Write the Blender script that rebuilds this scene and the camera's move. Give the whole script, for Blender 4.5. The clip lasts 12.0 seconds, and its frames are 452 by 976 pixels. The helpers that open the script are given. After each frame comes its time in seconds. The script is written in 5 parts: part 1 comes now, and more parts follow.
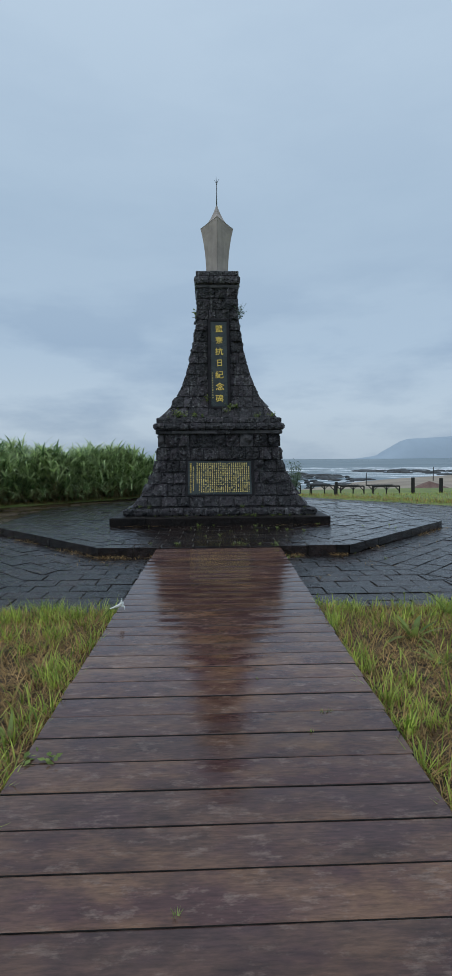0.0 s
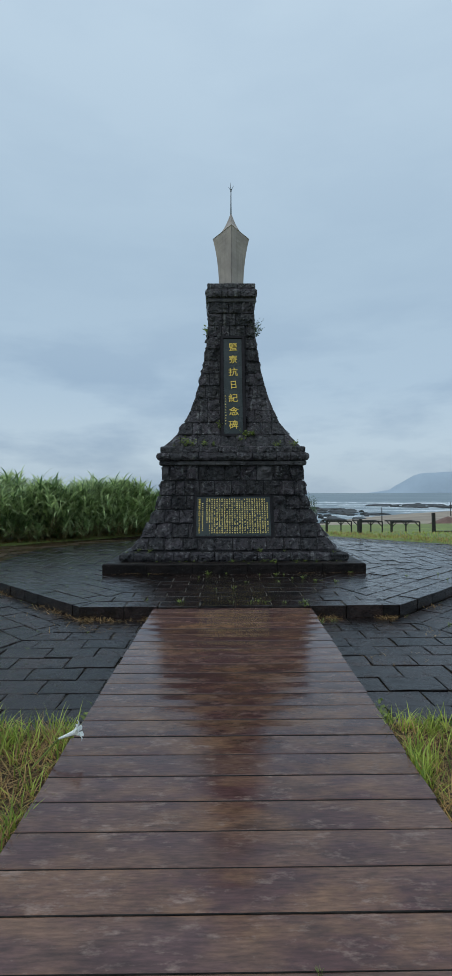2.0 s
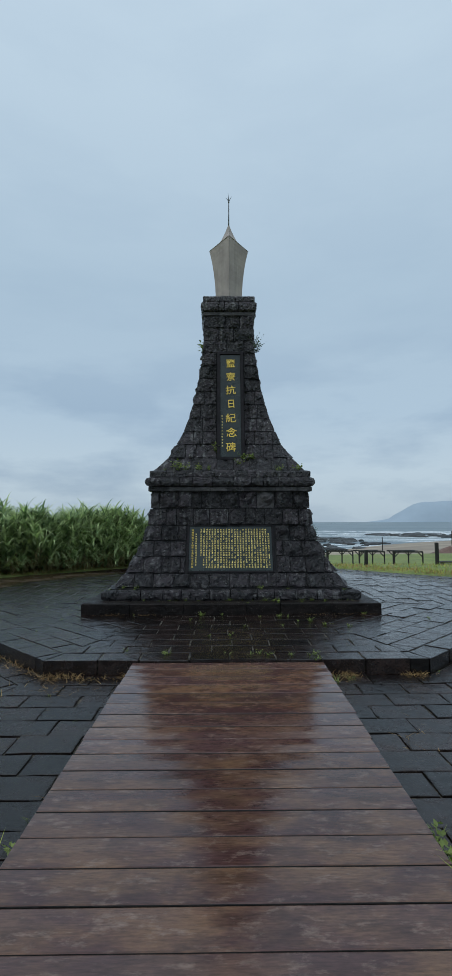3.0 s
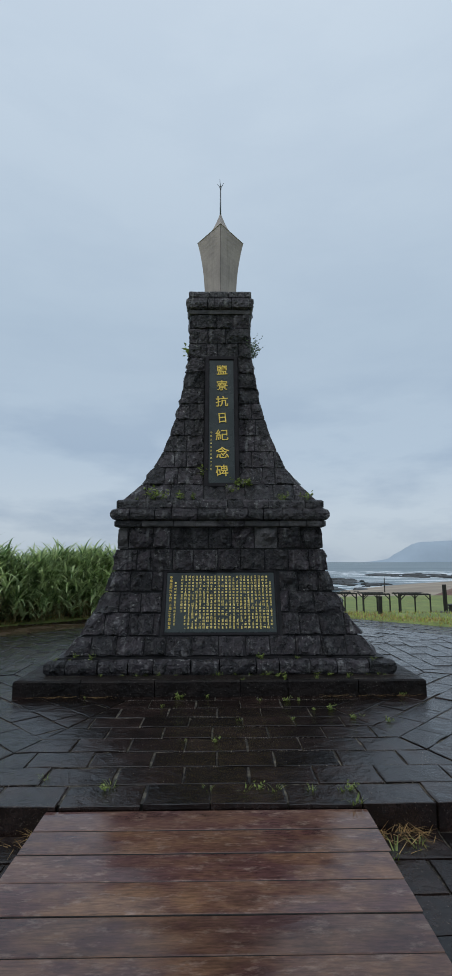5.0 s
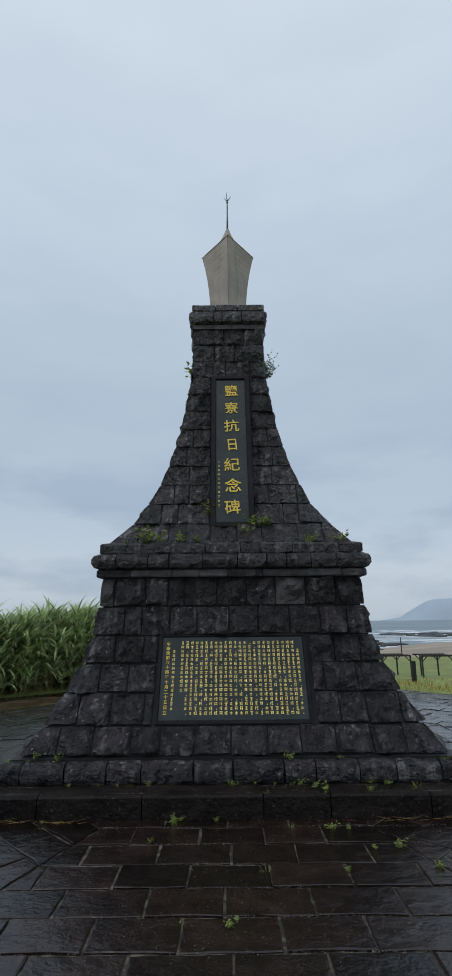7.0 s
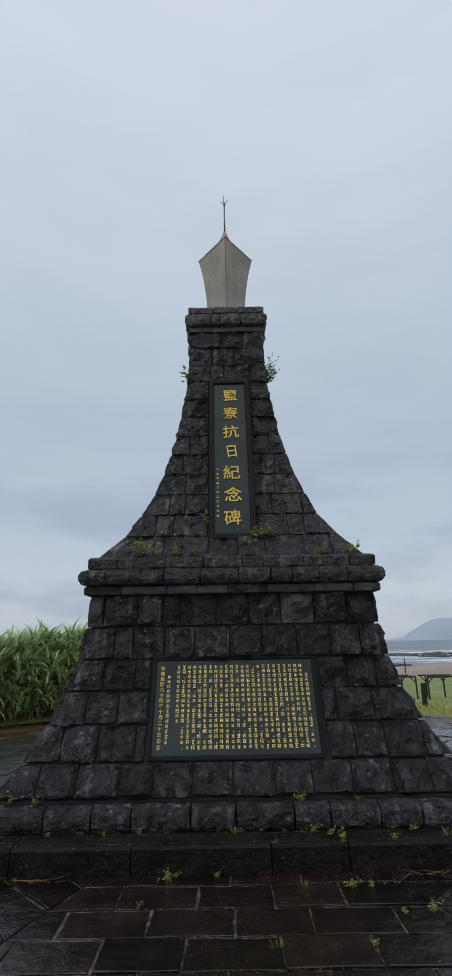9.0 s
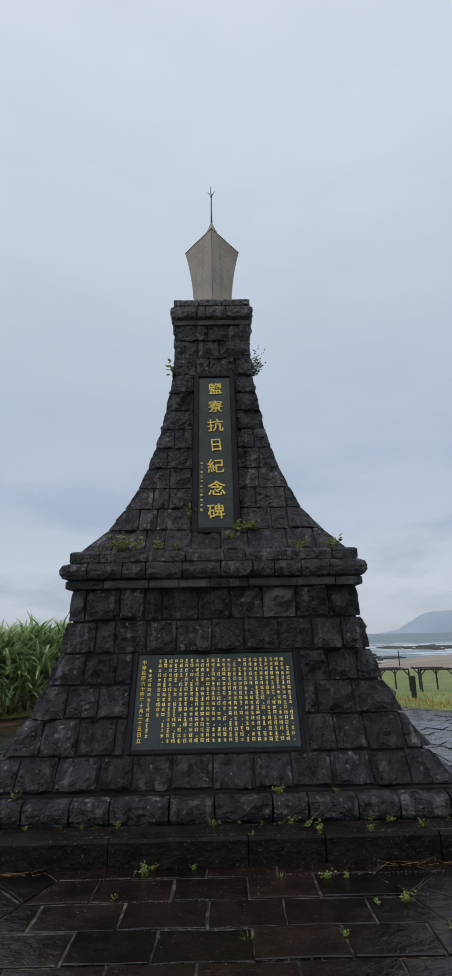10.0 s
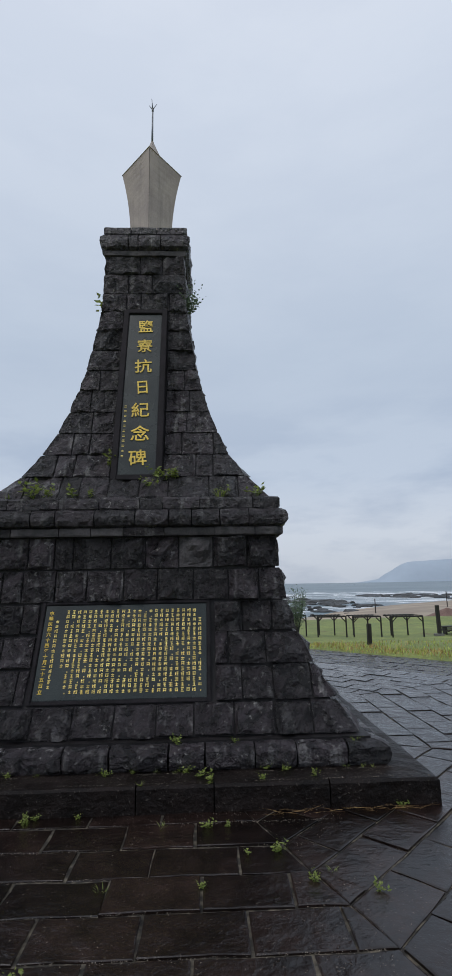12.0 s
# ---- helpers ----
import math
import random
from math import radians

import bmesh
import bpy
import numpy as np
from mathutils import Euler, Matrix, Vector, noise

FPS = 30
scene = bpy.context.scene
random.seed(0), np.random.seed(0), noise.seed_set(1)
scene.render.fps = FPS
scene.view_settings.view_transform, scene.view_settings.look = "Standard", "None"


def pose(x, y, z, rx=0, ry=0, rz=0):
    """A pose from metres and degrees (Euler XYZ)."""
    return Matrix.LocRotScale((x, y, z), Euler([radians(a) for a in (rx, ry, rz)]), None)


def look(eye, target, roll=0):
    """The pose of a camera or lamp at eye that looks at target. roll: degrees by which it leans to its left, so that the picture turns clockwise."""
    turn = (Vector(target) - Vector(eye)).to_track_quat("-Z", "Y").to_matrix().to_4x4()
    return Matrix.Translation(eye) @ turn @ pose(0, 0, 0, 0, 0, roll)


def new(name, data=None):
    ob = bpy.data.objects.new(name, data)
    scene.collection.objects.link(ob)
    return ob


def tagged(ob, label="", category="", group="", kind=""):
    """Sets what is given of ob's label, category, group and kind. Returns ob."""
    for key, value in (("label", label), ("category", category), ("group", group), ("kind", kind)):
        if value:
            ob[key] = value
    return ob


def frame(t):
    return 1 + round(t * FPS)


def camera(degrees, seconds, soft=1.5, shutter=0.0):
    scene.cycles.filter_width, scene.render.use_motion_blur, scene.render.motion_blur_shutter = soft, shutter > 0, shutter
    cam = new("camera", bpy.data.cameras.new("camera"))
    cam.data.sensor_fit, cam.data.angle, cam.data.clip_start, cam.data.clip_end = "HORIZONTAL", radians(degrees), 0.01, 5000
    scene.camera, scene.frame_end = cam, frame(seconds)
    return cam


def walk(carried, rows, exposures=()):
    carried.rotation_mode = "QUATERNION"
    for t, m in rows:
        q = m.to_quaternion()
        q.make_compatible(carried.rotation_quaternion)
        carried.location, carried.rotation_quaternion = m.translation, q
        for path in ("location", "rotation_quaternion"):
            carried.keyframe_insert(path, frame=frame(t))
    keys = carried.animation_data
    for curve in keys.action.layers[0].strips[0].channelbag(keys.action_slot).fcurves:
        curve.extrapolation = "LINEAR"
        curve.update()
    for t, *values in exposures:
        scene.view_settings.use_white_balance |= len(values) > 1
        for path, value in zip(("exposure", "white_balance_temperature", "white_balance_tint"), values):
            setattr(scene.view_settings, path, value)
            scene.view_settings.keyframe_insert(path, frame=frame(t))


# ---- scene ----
cam = camera(48.3, 12.0)
PATH = [
    (0, (-0.008, -0.194, 1.433), (0.061, 1.801, 1.317), -0.4),
    (0.5, (-0.016, 0.039, 1.438), (0.033, 2.036, 1.338), -1.0),
    (1, (-0.013, 0.428, 1.416), (0.019, 2.426, 1.342), -0.9),
    (1.5, (0.029, 0.932, 1.43), (0.052, 2.931, 1.394), -0.5),
    (2, (0.004, 1.457, 1.461), (0.025, 3.456, 1.479), -0.2),
    (2.5, (0.043, 1.972, 1.463), (0.064, 3.97, 1.543), -0.1),
    (3, (0.055, 2.459, 1.472), (0.081, 4.454, 1.604), -0.1),
    (5, (0.208, 4.446, 1.531), (0.241, 6.425, 1.819), -0.1),
    (5.5, (0.184, 4.903, 1.548), (0.203, 6.874, 1.89), -0.1),
    (6, (0.228, 5.288, 1.543), (0.236, 7.247, 1.943), -0.0),
    (6.5, (0.231, 5.631, 1.532), (0.232, 7.579, 1.987), -0.2),
    (7, (0.182, 5.883, 1.543), (0.186, 7.817, 2.053), -0.5),
    (9, (0.183, 6.343, 1.541), (0.19, 8.255, 2.127), -1.0),
    (9.5, (0.189, 6.349, 1.541), (0.212, 8.262, 2.124), -1.4),
    (10, (0.315, 6.361, 1.54), (0.339, 8.279, 2.103), -1.2),
    (10.5, (0.505, 6.371, 1.544), (0.536, 8.302, 2.063), -0.6),
    (11, (0.674, 6.444, 1.536), (0.719, 8.388, 2.006), -0.4),
    (11.5, (0.841, 6.586, 1.548), (0.91, 8.54, 1.967), -0.6),
    (12, (0.978, 6.622, 1.551), (1.054, 8.586, 1.925), -1.0),
]
walk(cam, [(t, look(eye, target, roll)) for t, eye, target, roll in PATH],
     [(0.0, -0.05, 5950, 6), (2.5, 0.0, 6000, 3), (5.0, 0.0, 6250, 8), (7.0, 0.02, 6350, 9), (9.0, 0.0, 6500, 12), (12.0, 0.12, 6500, 14)])

# ---- world and light ----
world = bpy.data.worlds.new("overcast_sky")
scene.world = world
world.use_nodes = True
wn, wl = world.node_tree.nodes, world.node_tree.links
wn.clear()


def wnode(kind, **values):
    n = wn.new(kind)
    for key, value in values.items():
        n.inputs[key.replace("_", " ")].default_value = value
    return n


wtex = wn.new("ShaderNodeTexCoord")
wsep = wn.new("ShaderNodeSeparateXYZ")
wl.new(wtex.outputs["Generated"], wsep.inputs[0])
nishita = wn.new("ShaderNodeTexSky")
nishita.sky_type = "NISHITA"
nishita.sun_disc = False
nishita.sun_elevation, nishita.sun_rotation = radians(50), radians(200)
nishita.air_density, nishita.dust_density = 1.0, 2.0
# cloud deck: brightness by height above the horizon, broken by soft cloud forms
deck = wn.new("ShaderNodeValToRGB")
SKY_RAMP = ((0.0, (0.45, 0.51, 0.58)), (0.09, (0.50, 0.565, 0.64)), (0.2, (0.45, 0.535, 0.635)),
            (0.42, (0.46, 0.55, 0.65)), (0.75, (0.60, 0.68, 0.77)), (1.0, (0.72, 0.78, 0.85)))
deck.color_ramp.elements[0].position = 0.0
deck.color_ramp.elements[1].position = 1.0
for p, c in SKY_RAMP[1:-1]:
    deck.color_ramp.elements.new(p)
for e, (p, c) in zip(deck.color_ramp.elements, SKY_RAMP):
    e.position, e.color = p, (*c, 1)
wl.new(wsep.outputs[2], deck.inputs[0])
stretch = wn.new("ShaderNodeMapping")
stretch.inputs["Scale"].default_value = (1.0, 1.0, 3.4)
stretch.inputs["Location"].default_value = (0.95, 0.2, 0.1)
wl.new(wtex.outputs["Generated"], stretch.inputs[0])
cloud = wnode("ShaderNodeTexNoise", Scale=2.8, Detail=7.0, Roughness=0.56)
wl.new(stretch.outputs[0], cloud.inputs["Vector"])
cramp = wn.new("ShaderNodeValToRGB")
cramp.color_ramp.elements[0].position, cramp.color_ramp.elements[0].color = 0.40, (0.74, 0.785, 0.85, 1)
cramp.color_ramp.elements[1].position, cramp.color_ramp.elements[1].color = 0.58, (1.09, 1.08, 1.06, 1)
wl.new(cloud.outputs[0], cramp.inputs[0])
mul = wn.new("ShaderNodeMix")
mul.data_type, mul.blend_type = "RGBA", "MULTIPLY"
low = wn.new("ShaderNodeMapRange")
low.inputs["From Min"].default_value, low.inputs["From Max"].default_value = 0.10, 0.36
low.inputs["To Min"].default_value, low.inputs["To Max"].default_value = 0.95, 0.14
wl.new(wsep.outputs[2], low.inputs[0])
wl.new(low.outputs[0], mul.inputs["Factor"])
wl.new(deck.outputs[0], mul.inputs[6])
wl.new(cramp.outputs[0], mul.inputs[7])
bg_cloud = wnode("ShaderNodeBackground", Strength=1.07)
bg_sky = wnode("ShaderNodeBackground", Strength=0.05)
wl.new(mul.outputs[2], bg_cloud.inputs[0])
wl.new(nishita.outputs[0], bg_sky.inputs[0])
wadd = wn.new("ShaderNodeMixShader")
wadd.inputs[0].default_value = 0.12
wout = wn.new("ShaderNodeOutputWorld")
wl.new(bg_cloud.outputs[0], wadd.inputs[1])
wl.new(bg_sky.outputs[0], wadd.inputs[2])
wl.new(wadd.outputs[0], wout.inputs[0])

sun = new("sun", bpy.data.lights.new("sun", "SUN"))
sun.data.energy, sun.data.angle, sun.data.color = 0.6, radians(40), (1.0, 0.97, 0.93)
sun.matrix_world = look((-13, -9, 24), (0, 0, 0))


# ---- materials ----
def material(name, dark, light, rough=(0.5, 0.6), scale=6.0, fine=60.0, bump=0.3, bump_scale=None, stretch_by=(1, 1, 1),
             vary=0.25, island=False, metal=0.0, spec=0.5, third=None, third_scale=2.0, third_at=(0.55, 0.7), streak=None,
             coat=0.0, depth=0.01, fine_amount=0.35):
    """A two-scale surface: broad patches and fine grain in the colour, uneven gloss, relief from the same grain."""
    m = bpy.data.materials.new(name)
    m.use_nodes = True
    nt = m.node_tree
    N, L = nt.nodes, nt.links
    b = N["Principled BSDF"]
    tc = N.new("ShaderNodeTexCoord")
    mp = N.new("ShaderNodeMapping")
    mp.inputs["Scale"].default_value = stretch_by
    L.new(tc.outputs["Object"], mp.inputs[0])

    def noise_node(s, detail=4.0, r=0.55):
        n = N.new("ShaderNodeTexNoise")
        n.inputs["Scale"].default_value, n.inputs["Detail"].default_value, n.inputs["Roughness"].default_value = s, detail, r
        L.new(mp.outputs[0], n.inputs["Vector"])
        return n

    def mix(kind, fac, a, c):
        x = N.new("ShaderNodeMix")
        x.data_type, x.blend_type = "RGBA", kind
        for socket, value in ((x.inputs["Factor"], fac), (x.inputs[6], a), (x.inputs[7], c)):
            if isinstance(value, (int, float)):
                socket.default_value = value
            elif isinstance(value, tuple):
                socket.default_value = (*value, 1)
            else:
                L.new(value, socket)
        return x.outputs[2]

    def span(value, lo, hi, a=0.0, c=1.0):
        x = N.new("ShaderNodeMapRange")
        x.inputs["From Min"].default_value, x.inputs["From Max"].default_value = lo, hi
        x.inputs["To Min"].default_value, x.inputs["To Max"].default_value = a, c
        L.new(value, x.inputs["Value"])
        return x.outputs[0]

    broad, grain = noise_node(scale), noise_node(fine, 6.0, 0.6)
    col = mix("MIX", span(broad.outputs[0], 0.35, 0.65), dark, light)
    grey = N.new("ShaderNodeCombineColor")
    g = span(grain.outputs[0], 0.3, 0.7, 1 - fine_amount, 1 + fine_amount)
    for i in range(3):
        L.new(g, grey.inputs[i])
    col = mix("MULTIPLY", 1.0, col, grey.outputs[0])
    if third:
        t3 = noise_node(third_scale, 5.0, 0.6)
        col = mix("MIX", span(t3.outputs[0], *third_at), col, third)
    if streak:
        sm = N.new("ShaderNodeMapping")
        sm.inputs["Scale"].default_value = (9.0, 9.0, 0.7)
        L.new(tc.outputs["Object"], sm.inputs[0])
        sn = N.new("ShaderNodeTexNoise")
        sn.inputs["Scale"].default_value, sn.inputs["Detail"].default_value = 1.6, 5.0
        L.new(sm.outputs[0], sn.inputs["Vector"])
        col = mix("MIX", span(sn.outputs[0], streak[1], streak[2], 0.0, streak[3]), col, streak[0])
    if vary:
        src = N.new("ShaderNodeNewGeometry").outputs["Random Per Island"] if island else N.new("ShaderNodeObjectInfo").outputs["Random"]
        v = N.new("ShaderNodeCombineColor")
        r = span(src, 0, 1, 1 - vary, 1 + vary)
        for i in range(3):
            L.new(r, v.inputs[i])
        col = mix("MULTIPLY", 1.0, col, v.outputs[0])
    L.new(col, b.inputs["Base Color"])
    L.new(span(broad.outputs[0], 0.3, 0.7, rough[0], rough[1]), b.inputs["Roughness"])
    b.inputs["Metallic"].default_value = metal
    b.inputs["Specular IOR Level"].default_value = spec
    b.inputs["Coat Weight"].default_value = coat
    b.inputs["Coat Roughness"].default_value = 0.12
    if bump:
        bn = noise_node(bump_scale or fine * 0.5, 7.0, 0.62)
        bp = N.new("ShaderNodeBump")
        bp.inputs["Strength"].default_value, bp.inputs["Distance"].default_value = bump, depth
        L.new(bn.outputs[0], bp.inputs["Height"])
        L.new(bp.outputs[0], b.inputs["Normal"])
    return m


def leafy(name, a, b_, rough=0.45):
    """Leaves and blades: each island takes its own colour between two greens, with some light coming through."""
    m = bpy.data.materials.new(name)
    m.use_nodes = True
    N, L = m.node_tree.nodes, m.node_tree.links
    p = N["Principled BSDF"]
    rnd = N.new("ShaderNodeNewGeometry").outputs["Random Per Island"]
    ramp = N.new("ShaderNodeValToRGB")
    ramp.color_ramp.elements[0].color, ramp.color_ramp.elements[1].color = (*a, 1), (*b_, 1)
    L.new(rnd, ramp.inputs[0])
    tc = N.new("ShaderNodeTexCoord")
    n = N.new("ShaderNodeTexNoise")
    n.inputs["Scale"].default_value = 7.0
    L.new(tc.outputs["Object"], n.inputs["Vector"])
    mr = N.new("ShaderNodeMapRange")
    mr.inputs["From Min"].default_value, mr.inputs["From Max"].default_value = 0.3, 0.7
    mr.inputs["To Min"].default_value, mr.inputs["To Max"].default_value = 0.7, 1.3
    L.new(n.outputs[0], mr.inputs[0])
    g = N.new("ShaderNodeCombineColor")
    for i in range(3):
        L.new(mr.outputs[0], g.inputs[i])
    x = N.new("ShaderNodeMix")
    x.data_type, x.blend_type = "RGBA", "MULTIPLY"
    x.inputs["Factor"].default_value = 1.0
    L.new(ramp.outputs[0], x.inputs[6])
    L.new(g.outputs[0], x.inputs[7])
    L.new(x.outputs[2], p.inputs["Base Color"])
    p.inputs["Roughness"].default_value = rough
    tr = N.new("ShaderNodeBsdfTranslucent")
    L.new(x.outputs[2], tr.inputs[0])
    ms = N.new("ShaderNodeMixShader")
    ms.inputs[0].default_value = 0.4
    L.new(p.outputs[0], ms.inputs[1])
    L.new(tr.outputs[0], ms.inputs[2])
    L.new(ms.outputs[0], N["Material Output"].inputs["Surface"])
    return m


BASALT = material("basalt_rockface", (0.0068, 0.0050, 0.0059), (0.040, 0.0300, 0.0350), (0.17, 0.48), 9.0, 70.0, 1.0, 16.0, vary=0.6, spec=0.74,
                  third=(0.26, 0.25, 0.235), third_scale=24.0, third_at=(0.61, 0.70), streak=((0.21, 0.20, 0.195), 0.565, 0.68, 0.55), depth=0.10)
BASALT_PALE = material("basalt_weathered", (0.036, 0.031, 0.032), (0.098, 0.088, 0.088), (0.5, 0.7), 5.0, 60.0, 0.8, 24.0, vary=0.3,
                       third=(0.02, 0.02, 0.02), third_scale=8.0, third_at=(0.5, 0.65), depth=0.03)
MORTAR = material("wet_mortar", (0.0055, 0.0046, 0.005), (0.016, 0.0135, 0.0145), (0.45, 0.65), 8.0, 90.0, 0.6, vary=0.0, spec=0.35)
def paving(name, island, rough=(0.05, 0.23), spec=0.50, bump=0.58):
    return material(name, (0.0060, 0.0034, 0.0028), (0.019, 0.0110, 0.0090), rough, 5.5, 60.0, bump, 9.0, vary=0.6, spec=spec, island=island,
                    depth=0.026, third=(0.085, 0.068, 0.053), third_scale=62.0, third_at=(0.62, 0.74), fine_amount=0.5)


PAVING, PAVING_REST = paving("wet_slate_paving", False), paving("wet_slate_paving_joined", True)
PAVING_LOW, PAVING_LOW_REST = paving("muddy_slate_paving", False, (0.10, 0.36), 0.43, 0.8), paving("muddy_slate_paving_joined", True, (0.10, 0.36), 0.43, 0.8)
JOINT = material("gritty_joint_soil", (0.010, 0.0085, 0.0065), (0.034, 0.029, 0.022), (0.6, 0.85), 9.0, 70.0, 0.7, vary=0.0, third=(0.17, 0.145, 0.105), third_scale=17.0, third_at=(0.46, 0.66))
GRIT = material("pale_grit", (0.10, 0.085, 0.065), (0.24, 0.20, 0.16), (0.6, 0.8), 30.0, 90.0, 0.0, vary=0.4, island=True)
STEP_STONE = material("wet_dressed_basalt", (0.0052, 0.0036, 0.0031), (0.0165, 0.0115, 0.0100), (0.3, 0.6), 4.0, 60.0, 0.9, 12.0, vary=0.3, spec=0.16, depth=0.04,
                      third=(0.10, 0.088, 0.075), third_scale=48.0, third_at=(0.61, 0.72))
MUD = material("wet_mud", (0.045, 0.030, 0.018), (0.10, 0.07, 0.042), (0.12, 0.4), 1.2, 30.0, 0.35, vary=0.0)


def board_material():
    """Rain-soaked plank: purple-brown and tan patches drawn out along the board, pale scuffs, a water film of uneven gloss."""
    m = bpy.data.materials.new("wet_brown_plank")
    m.use_nodes = True
    N, L = m.node_tree.nodes, m.node_tree.links
    b = N["Principled BSDF"]
    tc, info = N.new("ShaderNodeTexCoord"), N.new("ShaderNodeObjectInfo")
    shift = N.new("ShaderNodeVectorMath")
    shift.operation = "MULTIPLY_ADD"
    shift.inputs[1].default_value = (37.0, 0.0, 11.0)
    L.new(info.outputs["Random"], shift.inputs[0])
    L.new(tc.outputs["Object"], shift.inputs[2])

    def drawn(scale, detail, rough):
        mp = N.new("ShaderNodeMapping")
        mp.inputs["Scale"].default_value = scale
        L.new(shift.outputs[0], mp.inputs[0])
        n = N.new("ShaderNodeTexNoise")
        n.inputs["Scale"].default_value, n.inputs["Detail"].default_value, n.inputs["Roughness"].default_value = 1.0, detail, rough
        L.new(mp.outputs[0], n.inputs["Vector"])
        return n.outputs[0]

    def span(value, lo, hi, a=0.0, c=1.0):
        x = N.new("ShaderNodeMapRange")
        x.inputs["From Min"].default_value, x.inputs["From Max"].default_value = lo, hi
        x.inputs["To Min"].default_value, x.inputs["To Max"].default_value = a, c
        L.new(value, x.inputs["Value"])
        return x.outputs[0]

    def mix(fac, a, c, kind="MIX"):
        x = N.new("ShaderNodeMix")
        x.data_type, x.blend_type = "RGBA", kind
        L.new(fac, x.inputs["Factor"])
        for socket, value in ((x.inputs[6], a), (x.inputs[7], c)):
            if isinstance(value, tuple):
                socket.default_value = (*value, 1)
            else:
                L.new(value, socket)
        return x.outputs[2]

    patch, grain = drawn((2.6, 5.0, 1.0), 5.0, 0.6), drawn((14.0, 90.0, 9.0), 5.0, 0.65)
    scuff, stain, tint = drawn((8.0, 18.0, 5.0), 9.0, 0.70), drawn((3.2, 7.0, 3.0), 6.0, 0.62), drawn((0.8, 2.2, 1.0), 3.0, 0.5)
    col = mix(span(patch, 0.40, 0.62), (0.076, 0.034, 0.030), (0.172, 0.090, 0.050))
    col = mix(span(tint, 0.42, 0.62, 0.0, 0.5), col, (0.102, 0.057, 0.054))
    col = mix(span(stain, 0.52, 0.70, 0.0, 0.75), col, (0.045, 0.022, 0.018))
    col = mix(span(scuff, 0.54, 0.68, 0.0, 0.6), col, (0.27, 0.185, 0.145))
    grey = N.new("ShaderNodeCombineColor")
    g = span(grain, 0.3, 0.7, 0.6, 1.4)
    vary = N.new("ShaderNodeMath")
    vary.operation = "MULTIPLY"
    L.new(g, vary.inputs[0])
    L.new(span(info.outputs["Random"], 0, 1, 0.82, 1.18), vary.inputs[1])
    for i in range(3):
        L.new(vary.outputs[0], grey.inputs[i])
    one = N.new("ShaderNodeValue")
    one.outputs[0].default_value = 1.0
    L.new(mix(one.outputs[0], col, grey.outputs[0], "MULTIPLY"), b.inputs["Base Color"])
    L.new(span(patch, 0.3, 0.7, 0.05, 0.20), b.inputs["Roughness"])
    bp = N.new("ShaderNodeBump")
    bp.inputs["Strength"].default_value, bp.inputs["Distance"].default_value = 0.22, 0.004
    L.new(scuff, bp.inputs["Height"])
    L.new(bp.outputs[0], b.inputs["Normal"])
    return m


BOARD = board_material()
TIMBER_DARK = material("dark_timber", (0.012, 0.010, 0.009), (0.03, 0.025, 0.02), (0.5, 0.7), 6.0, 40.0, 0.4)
CONCRETE = material("aged_concrete", (0.34, 0.28, 0.245), (0.46, 0.385, 0.34), (0.5, 0.7), 3.0, 60.0, 0.2, vary=0.0, fine_amount=0.12,
                    streak=((0.15, 0.135, 0.12), 0.52, 0.78, 0.45))
ZINC = material("dull_metal", (0.10, 0.11, 0.12), (0.18, 0.19, 0.2), (0.35, 0.5), 9.0, 60.0, 0.1, vary=0.0, metal=0.8)
PANEL = material("polished_green_black_slate", (0.015, 0.021, 0.0195), (0.034, 0.044, 0.041), (0.2, 0.34), 2.0, 80.0, 0.08, vary=0.0, spec=0.4)
FRAME = material("dark_plaster_border", (0.013, 0.0115, 0.0125), (0.027, 0.0235, 0.026), (0.5, 0.7), 6.0, 80.0, 0.3, vary=0.0, spec=0.12)
GOLD = material("gold_paint", (0.70, 0.47, 0.055), (0.90, 0.65, 0.11), (0.35, 0.5), 20.0, 90.0, 0.1, vary=0.12)
GOLD_WORN = material("worn_gold_paint", (0.62, 0.46, 0.10), (0.92, 0.72, 0.22), (0.4, 0.6), 9.0, 60.0, 0.1, vary=0.35, island=True)
SOIL = material("straw_litter_soil", (0.036, 0.022, 0.013), (0.11, 0.068, 0.034), (0.7, 0.9), 5.0, 50.0, 0.8, vary=0.0)
ROCK = material("tidal_rock", (0.02, 0.022, 0.022), (0.05, 0.048, 0.042), (0.4, 0.7), 0.4, 3.0, 0.6, 1.0, vary=0.3, depth=0.3)
SURF = material("surf_foam", (0.62, 0.66, 0.68), (0.82, 0.84, 0.85), (0.6, 0.8), 0.3, 3.0, 0.2, vary=0.0)
# distance haze is mixed into the hill's base colour, close to the sky's
HILL = material("haze_tinted_hillside", (0.39, 0.455, 0.52), (0.42, 0.485, 0.55), (0.9, 1.0), 0.002, 0.02, 0.0, vary=0.0, spec=0.0, fine_amount=0.02)
STONE_PALE = material("weathered_bench_stone", (0.14, 0.13, 0.12), (0.24, 0.23, 0.21), (0.6, 0.8), 4.0, 40.0, 0.3)
TARP = material("rust_brown_tarpaulin", (0.16, 0.09, 0.07), (0.24, 0.15, 0.12), (0.6, 0.8), 1.0, 10.0, 0.3)
